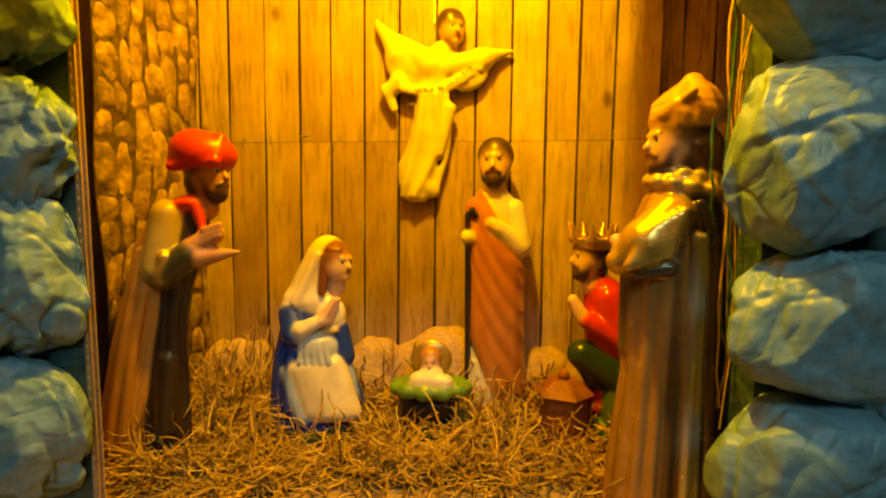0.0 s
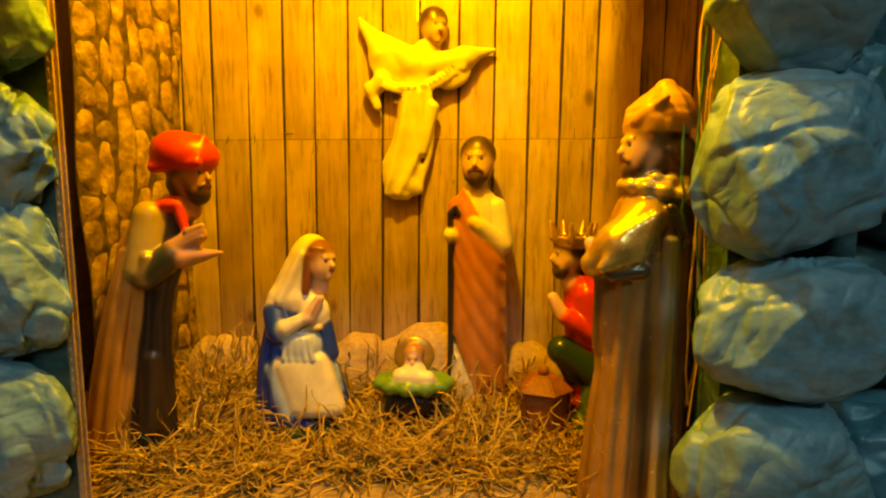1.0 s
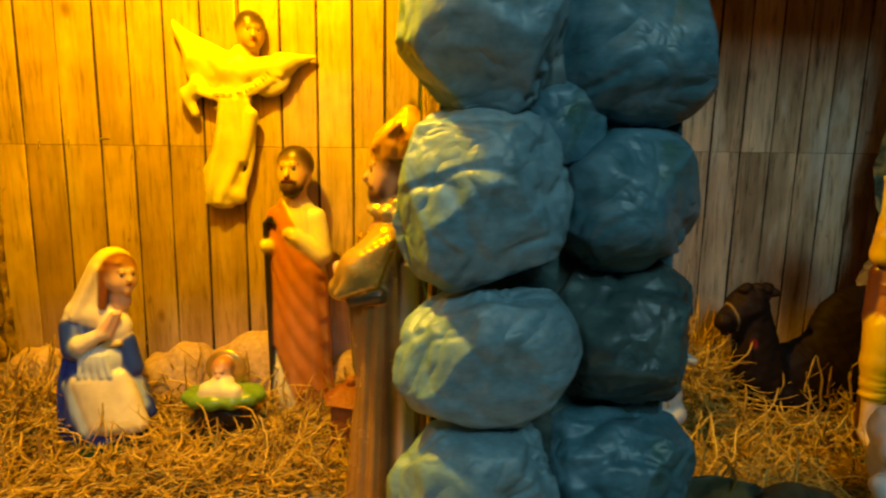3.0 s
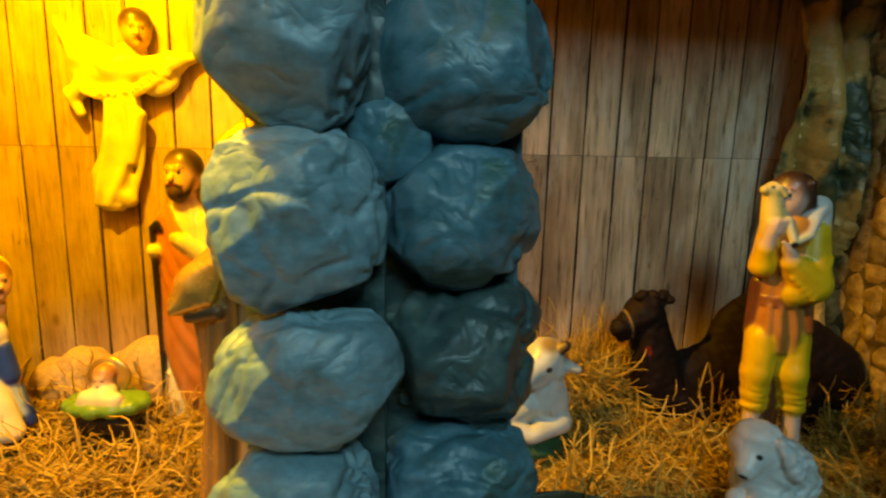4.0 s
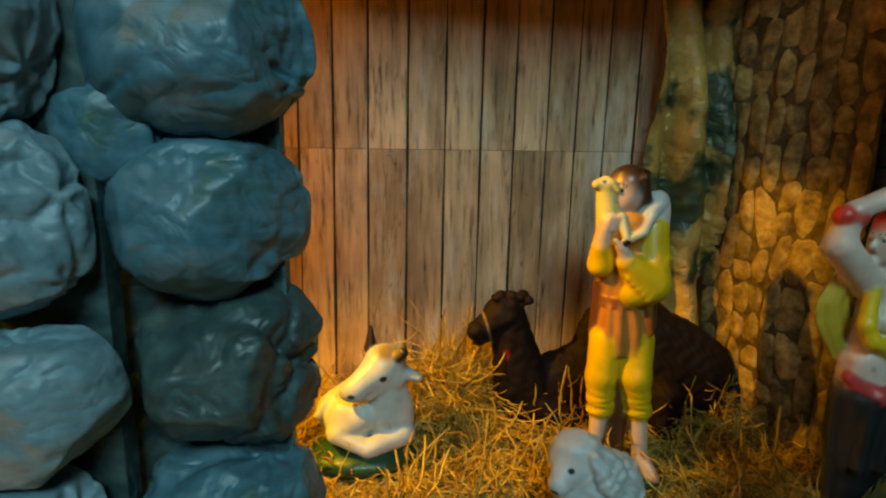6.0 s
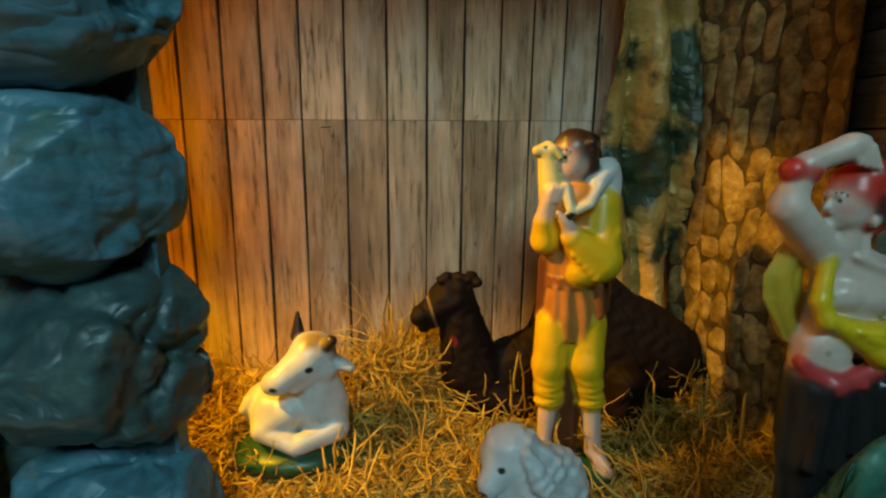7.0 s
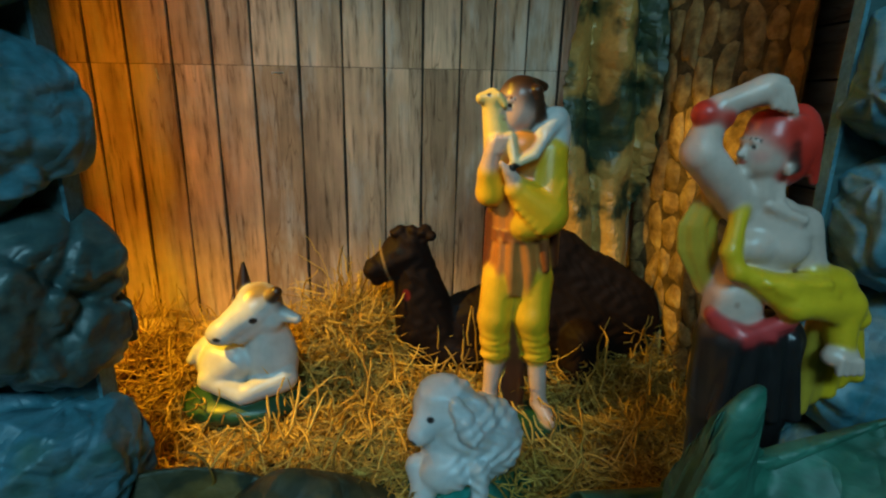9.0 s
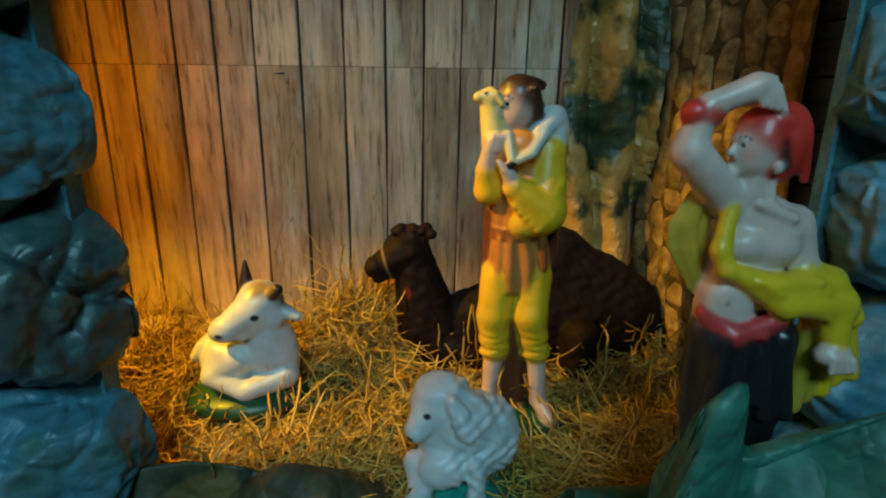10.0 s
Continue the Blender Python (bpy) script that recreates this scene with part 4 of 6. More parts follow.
def turbaned_king():
    s = Sculpt()
    cape, robe, green = (0.50, 0.24, 0.05), (0.030, 0.020, 0.014), (0.05, 0.05, 0.02)
    s.ell((-0.8, 0, 0.2), (4.8, 3.0, 0.6), GREEN)
    s.robe([(0.4, -0.2, 0.2, 2.2, 1.7), (4, 0.0, 0.2, 2.0, 1.6), (11, 0.5, 0.1, 1.5, 1.5), (14.5, 1.0, 0, 1.2, 1.4), (17, 1.4, 0, 1.4, 1.5), (21, 2.4, 0, 2.0, 1.6), (24, 3.2, 0, 1.6, 1.3), (25.4, 3.8, 0, 0.9, 0.9)], robe, 7, 0.05, 0.1)
    s.cap((0.9, -1.0, 10.4), (0.5, -1.3, 4.0), 0.7, 0.9, robe, 0.5)
    s.robe([(0.3, -4.2, -0.2, 2.1, 1.9), (5, -3.6, -0.2, 1.9, 1.9), (11, -2.6, -0.3, 1.7, 1.9), (15, -1.5, -0.4, 1.6, 1.9), (18, -0.6, -0.4, 1.7, 1.9), (21, 0.4, -0.3, 2.0, 1.9), (23.4, 1.5, -0.2, 1.9, 1.6), (24.6, 2.3, -0.1, 1.2, 1.2)], cape, 5, 0.07, 0.13, 0.6)
    s.cap((1.6, -1.3, 23.6), (-0.8, -1.7, 17.0), 0.9, 0.8, (0.36, 0.18, 0.03), 0.5)
    sweep = [(0.3, -4.2, -0.2, 2.1, 1.9), (5, -3.6, -0.2, 1.9, 1.9), (11, -2.6, -0.3, 1.7, 1.9), (15, -1.5, -0.4, 1.6, 1.9), (18, -0.6, -0.4, 1.7, 1.9), (21, 0.4, -0.3, 2.0, 1.9)]
    for d in (-1.3, -0.5, 0.4, 1.2):
        s.fold(sweep, 0.3 + d * 0.8, 20.5, -4.2 + d * 1.3, 0.8, 0.42, cape, -0.3)
    s.ell((3.2, -0.4, 24.6), (1.6, 1.5, 0.8), RED, 0.25, (0, -10, 0))
    s.cap((4.2, -1.1, 24.4), (4.9, -1.4, 22.0), 0.55, 0.35, RED, 0.2)
    s.cap((1.6, -1.3, 23.6), (0.9, -1.9, 18.9), 1.4, 1.3, (0.44, 0.31, 0.07))
    s.cap((1.3, -1.9, 18.3), (3.8, -1.8, 20.2), 1.25, 1.2, green)
    s.cap((1.4, -2.4, 18.2), (1.9, -2.6, 20.0), 0.75, 0.6, GOLD, 0.15)
    s.cap((4.0, -1.7, 20.6), (6.0, -1.6, 22.0), 1.0, 0.85, (0.50, 0.25, 0.10), 0.3)
    for i in range(3):
        s.cap((5.4, -2.2, 21.3 + 0.5 * i), (6.7, -2.1, 21.9 + 0.45 * i), 0.32, 0.28, (0.50, 0.25, 0.10), 0.12)
    s.cap((4.8, -1.7, 20.0), (8.1, -1.5, 20.4), 1.05, 0.15, (0.52, 0.24, 0.07), 0.3)
    s.head((4.9, -0.2, 27.3), 1.95, -14, (0.42, 0.20, 0.09), DARK_BROWN, DARK_BROWN)
    s.ell((4.5, 0, 29.0), (2.9, 2.4, 2.0), RED, 0.25, (0, 4, 0))
    s.ell((3.8, -0.2, 29.4), (2.2, 2.1, 1.8), RED, 0.3)
    for i in range(5):
        s.cap((2.4, -1.5 + 0.25 * i, 27.9 + 0.5 * i), (6.3, -1.7 + 0.3 * i, 28.3 + 0.5 * i), 0.55, 0.5, RED, 0.2)
    s.stand("turbaned_king_statue", -0.252, -0.172, -0.004, "standing plaster king in red turban, ochre cape and dark robe")


def angel():
    s = Sculpt()
    pale = (0.62, 0.56, 0.36)
    s.robe([(-11.6, -3.3, -0.8, 0.9, 0.6), (-11.0, -3.4, -0.8, 1.6, 0.9), (-9.4, -3.3, -0.8, 2.1, 1.0), (-7.2, -3.2, -0.8, 2.3, 1.0), (-5, -2.4, -0.8, 2.0, 1.1), (-2.3, -1.7, -0.9, 2.0, 1.1), (1, -1.5, -1.0, 1.9, 1.2), (5, -0.8, -1.0, 1.7, 1.1), (6.6, -0.2, -1.0, 0.9, 0.8)], pale, 5, 0.04, 0.25)
    s.ell((-2.2, -0.9, -9.8), (1.7, 0.8, 0.8), pale, 0.5, (0, 28, 0))
    gown = [(-11.3, -3.4, -0.8, 2.0, 0.9), (-9, -3.5, -0.8, 2.4, 1.0), (-6, -2.4, -0.8, 2.1, 1.0), (-2, -1.5, -0.9, 2.1, 1.1), (2, -1.2, -1.0, 2.0, 1.2)]
    for x0, x1, b in ((-2.4, -5.0, 0.2), (-1.0, -3.6, 1.3), (0.2, -1.4, 0.9)):
        s.fold(gown, x0, 0.5, x1, -10.8, 0.30, pale, b, 1, 0.7)
    s.cap((0.6, -1.6, -1.0), (-0.6, -1.5, -6.0), 0.7, 0.4, pale, 0.5)
    for i in range(6):
        s.cap((-7.7 + 0.3 * i, -1.0, 8.6 - 0.75 * i), (-5.0 + 0.3 * i, -1.5, 5.2 - 0.4 * i), 0.22, 0.25, pale, 0.25)
    for i in range(4):
        s.cap((1.2 + 0.9 * i, -1.5, 4.6 + 0.1 * i), (1.6 + 0.8 * i, -1.6, 1.9 + 0.5 * i), 0.3, 0.35, pale, 0.25)
    s.cap((-8.0, -0.6, 9.2), (-5.6, -0.9, 5.2), 0.25, 1.2, pale, 0.4)
    s.cap((-7.6, -0.6, 8.2), (-1.8, -0.9, 4.0), 0.5, 1.8, pale, 0.6)
    s.ell((-4.4, -0.9, 3.9), (2.8, 0.9, 2.1), pale, 0.6, (0, 35, 0))
    s.cap((-5.4, -1.0, 2.2), (-6.6, -1.0, 1.0), 1.1, 0.8, pale, 0.4)
    s.cap((-6.9, -1.0, 1.4), (-6.0, -1.0, -0.8), 0.7, 0.5, pale, 0.3)
    s.cap((0.4, -1.0, 3.8), (4.4, -1.0, 4.6), 1.4, 1.2, pale, 0.5)
    s.cap((4.0, -0.9, 4.8), (7.6, -0.6, 5.6), 1.2, 0.2, pale, 0.4)
    s.ell((2.8, -0.9, 2.8), (2.2, 0.8, 1.6), pale, 0.4, (0, -25, 0))
    for i in range(12):
        t = i / 11
        s.ell((-4.6 + 8.6 * t, -1.75, 1.5 + 3.0 * t * t - 1.0 * math.sin(math.pi * t)), (0.75, 0.35, 0.62), (0.80, 0.72, 0.42), 0.25)
    s.head((0.7, -1.2, 8.0), 1.75, -62, (0.46, 0.29, 0.16), DARK_BROWN, None, 0.15)
    ob = s.stand("angel_statue", 0.0, -0.006, 0.36, "cream plaster angel with lettered banner hanging on the boards")
    font = bpy.data.curves.new("lettering", "FONT")
    words = "GLORIA IN EXCELSIS"
    verts, faces = [], []
    for i, ch in enumerate(words):
        if ch == " ":
            continue
        t = 0.16 + 0.72 * i / (len(words) - 1)
        x, z = -4.6 + 8.6 * t, 1.5 + 3.0 * t * t - 1.0 * math.sin(math.pi * t)
        slope = math.atan2(6.0 * t - math.pi * math.cos(math.pi * t), 8.6)
        font.body, font.size, font.extrude, font.align_x = ch, 0.0068, 0.0001, "CENTER"
        o = new("letter", font)
        bpy.context.view_layer.update()
        me = bpy.data.meshes.new_from_object(o.evaluated_get(bpy.context.evaluated_depsgraph_get()))
        m = pose(x * 0.01, -0.0226, z * 0.01 - 0.002, 90, -math.degrees(slope), 0)
        b = len(verts)
        verts += [m @ v.co for v in me.vertices]
        faces += [[b + k for k in f.vertices] for f in me.polygons]
        bpy.data.objects.remove(o)
    part("lettering", mesh_from("lettering", [v[:] for v in verts], faces, False), INK, ob, "dark painted words on the banner")
    wire = part("hanging_wire", span_box(-0.0135, -0.0125, -0.004, -0.003, 0.09, 0.20), METAL, ob, "thin wire on which the angel hangs")


# ---- statues among the animals ----
def shepherd():
    s = Sculpt()
    tunic, cloth, hair, lamb = (0.44, 0.17, 0.035), (0.72, 0.44, 0.012), (0.045, 0.02, 0.010), (0.74, 0.58, 0.20)
    red = (0.12, 0.035, 0.015)
    s.ell((1.0, -0.6, 0.3), (4.0, 2.8, 0.8), GREEN)
    s.cap((-0.2, 0.9, 0.6), (-0.2, 0.6, 13), 1.5, 1.8, red)
    for hip, knee, cuff, ankle, toe, w in (((-1.5, -0.2, 13.6), (-2.0, -0.6, 10.2), (-1.8, -0.4, 6.8), (-2.1, -0.5, 2.8), (-2.5, -1.6, 2.0), 1.0),
                                           ((1.3, -0.4, 13.6), (1.1, -1.2, 10.4), (1.8, -0.8, 6.7), (2.2, -1.1, 2.2), (3.0, -2.3, 0.9), 1.06)):
        s.cap(hip, knee, 1.55 * w, 1.32 * w, cloth, 0.4)
        s.cap(knee, cuff, 1.32 * w, 1.05 * w, cloth, 0.4)
        for i in range(4):
            f = 0.35 + 0.2 * i
            s.ell([a + (b - a) * f for a, b in zip(knee, cuff)], (1.24 * w, 1.24 * w, 0.34), cloth, 0.22, (12 - 7 * i, 9 * (-1) ** i, 0))
        s.ell(cuff, (1.22 * w, 1.2 * w, 0.42), cloth, 0.12)
        s.cap(cuff, ankle, 0.86 * w, 0.62 * w, PALE, 0.1)
        s.cap(ankle, toe, 0.70 * w, 0.55 * w, PALE, 0.25)
    body = [(12.5, 0.0, 0, 2.5, 1.8), (14.5, 0.1, 0, 2.6, 1.85), (17.3, 0.0, 0, 2.15, 1.6), (18.2, 0.0, 0, 2.2, 1.6), (21, 0.0, 0, 2.3, 1.7), (24.4, -0.3, 0, 2.1, 1.5), (25.8, -0.5, 0, 1.0, 1.0)]
    s.robe(body, tunic, 9, 0.03, 0.05)
    for x0, x1, b in ((-1.7, -2.0, 0.1), (-0.9, -0.8, -0.1), (0.1, 0.5, 0.2), (1.2, 1.8, 0.1)):
        s.fold(body, x0, 17.0, x1, 12.9, 0.32, tunic, b, 1, 0.4)
    s.robe([(17.0, 0.0, 0, 2.3, 1.75), (17.9, 0.0, 0, 2.3, 1.75)], (0.20, 0.06, 0.02), 11, 0.03, 0.4, 0, 0.2)
    s.cap((1.6, -1.7, 17.2), (1.9, -1.9, 14.8), 0.4, 0.25, (0.22, 0.07, 0.02), 0.2)
    s.cap((2.4, 0.7, 20.0), (2.9, 0.9, 14.6), 1.1, 0.8, red, 0.4)
    s.cap((-2.0, 0.5, 19.0), (-2.3, 0.6, 14.4), 0.8, 0.6, red, 0.4)
    # the near sleeve hangs in a wide bag from shoulder to wrist
    s.cap((2.0, -0.4, 24.0), (1.7, -1.2, 19.5), 1.4, 1.75, cloth, 0.4)
    s.cap((1.5, -1.5, 19.3), (-0.9, -2.1, 21.4), 1.85, 0.95, cloth, 0.4)
    s.ell((0.6, -1.6, 18.6), (1.7, 1.2, 1.25), cloth, 0.5, (0, -22, 0))
    for i in range(5):
        s.cap((2.8 - 0.35 * i, -1.9, 21.8 - 0.5 * i), (0.9 - 0.45 * i, -2.9 + 0.1 * i, 18.2 + 0.45 * i), 0.28, 0.24, cloth, 0.35)
    s.cap((-1.0, -2.2, 21.6), (-1.7, -2.4, 22.8), 0.66, 0.5, PALE, 0.2)
    for i in range(3):
        s.cap((-1.3 - 0.25 * i, -2.7, 22.3 + 0.2 * i), (-1.9 - 0.2 * i, -2.6, 23.1 + 0.15 * i), 0.24, 0.2, PALE, 0.1)
    s.ell((-0.5, -1.3, 24.2), (1.7, 0.95, 1.5), (0.72, 0.27, 0.035), 0.3)
    s.cap((-1.9, -0.3, 24.0), (-2.7, -0.6, 20.9), 1.2, 1.1, cloth)
    s.cap((-2.7, -0.6, 20.9), (-3.0, -1.2, 22.5), 1.05, 0.85, cloth)
    s.cap((-3.0, -1.3, 22.9), (-2.7, -1.6, 24.8), 0.72, 0.55, PALE, 0.15)
    for i in range(3):
        s.cap((-2.9 + 0.3 * i, -1.9, 24.2), (-2.6 + 0.35 * i, -2.0, 25.2), 0.25, 0.2, PALE, 0.1)
    # the lamb: neck and head before his face, body over the far shoulder, legs across his chest
    # the bulb's yellow light is painted into neck and head; the body is white
    s.cap((-2.2, -0.8, 24.6), (-2.8, -0.9, 27.6), 1.15, 0.78, lamb, 0.3)
    s.cap((-2.9, -1.0, 28.0), (-3.7, -1.2, 28.0), 0.78, 0.42, lamb, 0.25)
    s.cap((-2.5, -1.5, 28.2), (-2.0, -1.7, 27.5), 0.32, 0.2, lamb, 0.12)
    s.dot((-3.2, -1.8, 28.3), (0.22, 0.3, 0.2), BLACK)
    s.ell((2.5, 0.2, 25.0), (1.15, 1.5, 2.5), WHITE, 0.4, (0, 6, 0))
    s.cap((2.2, -0.5, 26.5), (1.1, -1.2, 25.5), 1.0, 0.75, WHITE, 0.3)
    s.cap((1.3, -1.5, 25.4), (0.3, -2.2, 24.0), 0.5, 0.4, WHITE, 0.2)
    s.cap((0.3, -2.2, 24.0), (-1.2, -2.4, 23.3), 0.4, 0.34, (0.70, 0.60, 0.36), 0.15)
    s.cap((-1.5, -1.7, 25.2), (-1.3, -2.4, 23.6), 0.45, 0.34, (0.70, 0.60, 0.36), 0.15)
    s.dot((-1.3, -2.7, 23.1), (0.45, 0.6, 0.3), BLACK)
    s.head((-0.75, -0.4, 27.4), 1.78, -146, (0.66, 0.42, 0.33), hair)
    for i in range(7):
        s.ell((0.35 + 0.14 * i, -1.5 + 0.12 * i, 28.6 - 0.5 * i), (0.52, 0.55, 0.46), hair, 0.14)
        s.ell((-1.1 + 0.38 * i, -0.7 + 0.15 * i, 29.0 + 0.2 * math.sin(0.6 * i)), (0.55, 0.6, 0.42), hair, 0.18)
    s.ell((0.6, 0.3, 26.8), (1.15, 1.3, 1.7), hair, 0.3)
    s.stand("shepherd_statue", 0.664, -0.150, 0.006, "plaster shepherd in yellow clothes carrying a lamb on his shoulders", h=0.12)


def cow():
    s = Sculpt()
    s.ell((-0.4, -0.2, 1.2), (6.6, 4.6, 1.9), GREEN)
    s.ell((-0.4, 1.2, 6.0), (4.3, 3.4, 3.5), WHITE, 0.6)
    s.ell((-3.6, 0.8, 5.8), (2.1, 2.3, 2.3), WHITE, 0.6)
    s.ell((2.8, -0.7, 5.9), (2.8, 2.4, 4.2), WHITE, 0.5)
    s.cap((2.6, -0.7, 6.8), (2.4, -0.9, 10.4), 2.6, 2.2, WHITE, 0.5)
    s.cap((-0.2, -1.8, 6.4), (-3.0, -2.8, 4.9), 1.8, 1.05, WHITE, 0.4)
    s.cap((-3.0, -2.9, 4.8), (0.4, -3.7, 3.5), 1.0, 1.0, WHITE, 0.3)
    s.cap((-2.4, -1.4, 6.8), (-3.4, -1.8, 4.4), 1.2, 1.0, WHITE, 0.4)
    s.cap((4.2, -2.0, 4.4), (1.2, -3.5, 3.7), 1.5, 1.1, WHITE, 0.4)
    s.cap((-4.6, -0.4, 7.0), (-5.2, -1.0, 6.2), 0.7, 0.5, WHITE, 0.3)
    s.ell((2.3, -1.5, 12.4), (2.3, 2.0, 2.3), WHITE, 0.4, (0, -20, 0))
    s.cap((1.7, -2.0, 11.9), (-0.7, -3.2, 10.4), 2.0, 1.35, WHITE, 0.5)
    s.ell((-1.0, -3.2, 10.2), (1.65, 1.4, 1.25), WHITE, 0.4, (0, -12, 0))
    s.ell((-1.6, -1.4, 5.6), (2.8, 2.0, 2.6), WHITE, 0.5)
    s.ell((3.4, -2.0, 10.9), (1.3, 1.2, 1.2), WHITE, 0.5)
    s.cap((3.2, -1.6, 11.4), (0.6, -3.0, 9.6), 1.4, 0.8, WHITE, 0.4)
    s.cap((0.7, -0.6, 14.0), (0.75, -0.4, 16.4), 0.78, 0.2, DARK_BROWN, 0.12)
    s.cap((3.3, -2.2, 13.2), (4.3, -2.7, 14.1), 0.85, 0.6, DARK_BROWN, 0.12)
    s.cap((4.0, -1.6, 11.6), (6.0, -2.2, 11.0), 0.95, 0.5, WHITE, 0.25)
    s.cap((4.4, -2.1, 11.4), (5.7, -2.4, 11.0), 0.25, 0.14, (0.48, 0.44, 0.42), 0.1)
    s.dot((2.6, -2.6, 14.2), (1.3, 1.6, 0.8), (0.30, 0.20, 0.07), 0.9)
    s.dot((4.4, -1.0, 12.8), (1.0, 1.6, 1.2), (0.16, 0.12, 0.10), 0.9)
    s.dot((2.2, -3.8, 11.6), (0.4, 1.0, 0.34), BLACK)
    s.dot((-0.6, -2.4, 12.0), (0.3, 0.6, 0.28), BLACK)
    s.dot((-1.2, -4.5, 10.0), (0.40, 0.5, 0.24), BLACK)
    s.dot((-0.9, -4.3, 9.25), (1.5, 1.0, 0.12), DARK_BROWN)
    s.stand("cow_statue", 0.424, -0.112, 0.006, "white plaster cow with brown horns lying on a green base", h=0.135, scale=0.86)


def camel():
    s = Sculpt()
    fur = (0.015, 0.0075, 0.005)
    s.ell((4.0, 0.4, 5.0), (13.0, 3.6, 5.0), fur, 0.8)
    s.ell((3.5, 0.6, 9.5), (6.0, 2.6, 6.2), fur, 0.8)
    s.ell((11.5, 0.4, 5.5), (5.0, 3.4, 5.2), fur, 0.8)
    s.cap((6.6, -3.4, 4.6), (6.2, -4.0, 1.2), 2.1, 1.7, fur, 0.5)
    s.cap((-6.0, -1.6, 3.0), (-2.0, -2.6, 1.6), 1.8, 1.4, fur, 0.5)
    s.cap((-7.8, 0, 3.0), (-10.0, -0.3, 11.5), 3.2, 2.1, fur, 0.6)
    s.ell((-11.0, -0.6, 13.3), (2.5, 1.9, 2.2), fur, 0.5)
    s.ell((-10.6, -0.6, 14.8), (1.8, 1.6, 1.2), fur, 0.4)
    s.cap((-11.8, -0.9, 13.1), (-14.0, -1.6, 12.0), 1.6, 1.15, fur, 0.4)
    s.cap((-12.0, -1.0, 11.9), (-13.9, -1.6, 10.9), 0.9, 0.6, fur, 0.25)
    s.cap((-9.4, -1.4, 14.8), (-8.8, -1.6, 15.6), 0.5, 0.3, fur, 0.2)
    s.ell((-14.2, -1.8, 12.2), (0.9, 1.0, 0.9), fur, 0.25)
    s.cap((-10.6, -0.8, 11.0), (-10.0, -1.0, 5.5), 1.7, 2.1, fur, 0.5)
    for i in range(9):
        s.ell((-12.0 + 0.42 * i, -1.2 + 0.3 * math.sin(3.0 * i), 15.6 + 0.3 * math.sin(2.1 * i)), (0.6, 0.7, 0.5), fur, 0.2)
    s.ell((1.5, 0.6, 7.0), (5.4, 2.6, 4.0), fur, 1.0)
    s.ell((8.2, 0.5, 7.6), (5.4, 2.8, 5.2), fur, 1.2)
    s.ell((-3.4, 0.6, 4.6), (4.6, 2.6, 3.4), fur, 1.2)
    s.dot((-11.6, -2.2, 14.0), (0.4, 0.6, 0.35), BLACK)
    s.dot((-11.0, -2.4, 9.6), (0.4, 1.0, 0.6), (0.16, 0.015, 0.012))
    s.brush(lambda p: np.clip(1.2 - np.abs(p[:, 0] + 12.9 + 0.3 * (p[:, 2] - 12)) / 0.14, 0, 1) * (p[:, 2] > 10.6) * (p[:, 2] < 14.5) * (p[:, 0] < -11.5), (0.25, 0.16, 0.07))
    s.ripple = lambda p: 0.06 * np.sin(2.3 * p[..., 0] + 1.9 * np.sin(1.7 * p[..., 2] + 0.6 * p[..., 0])) * np.sin(1.9 * p[..., 2] + 2.0 * p[..., 1] + 1.4 * np.sin(0.9 * p[..., 0])) + 0.025 * np.sin(5.3 * p[..., 0] + 3.0 * np.sin(2.1 * p[..., 2] + 1.1 * p[..., 0]))
    s.stand("camel_statue", 0.682, -0.052, 0.004, "dark brown plaster camel lying in the wood wool", MATT, h=0.16)


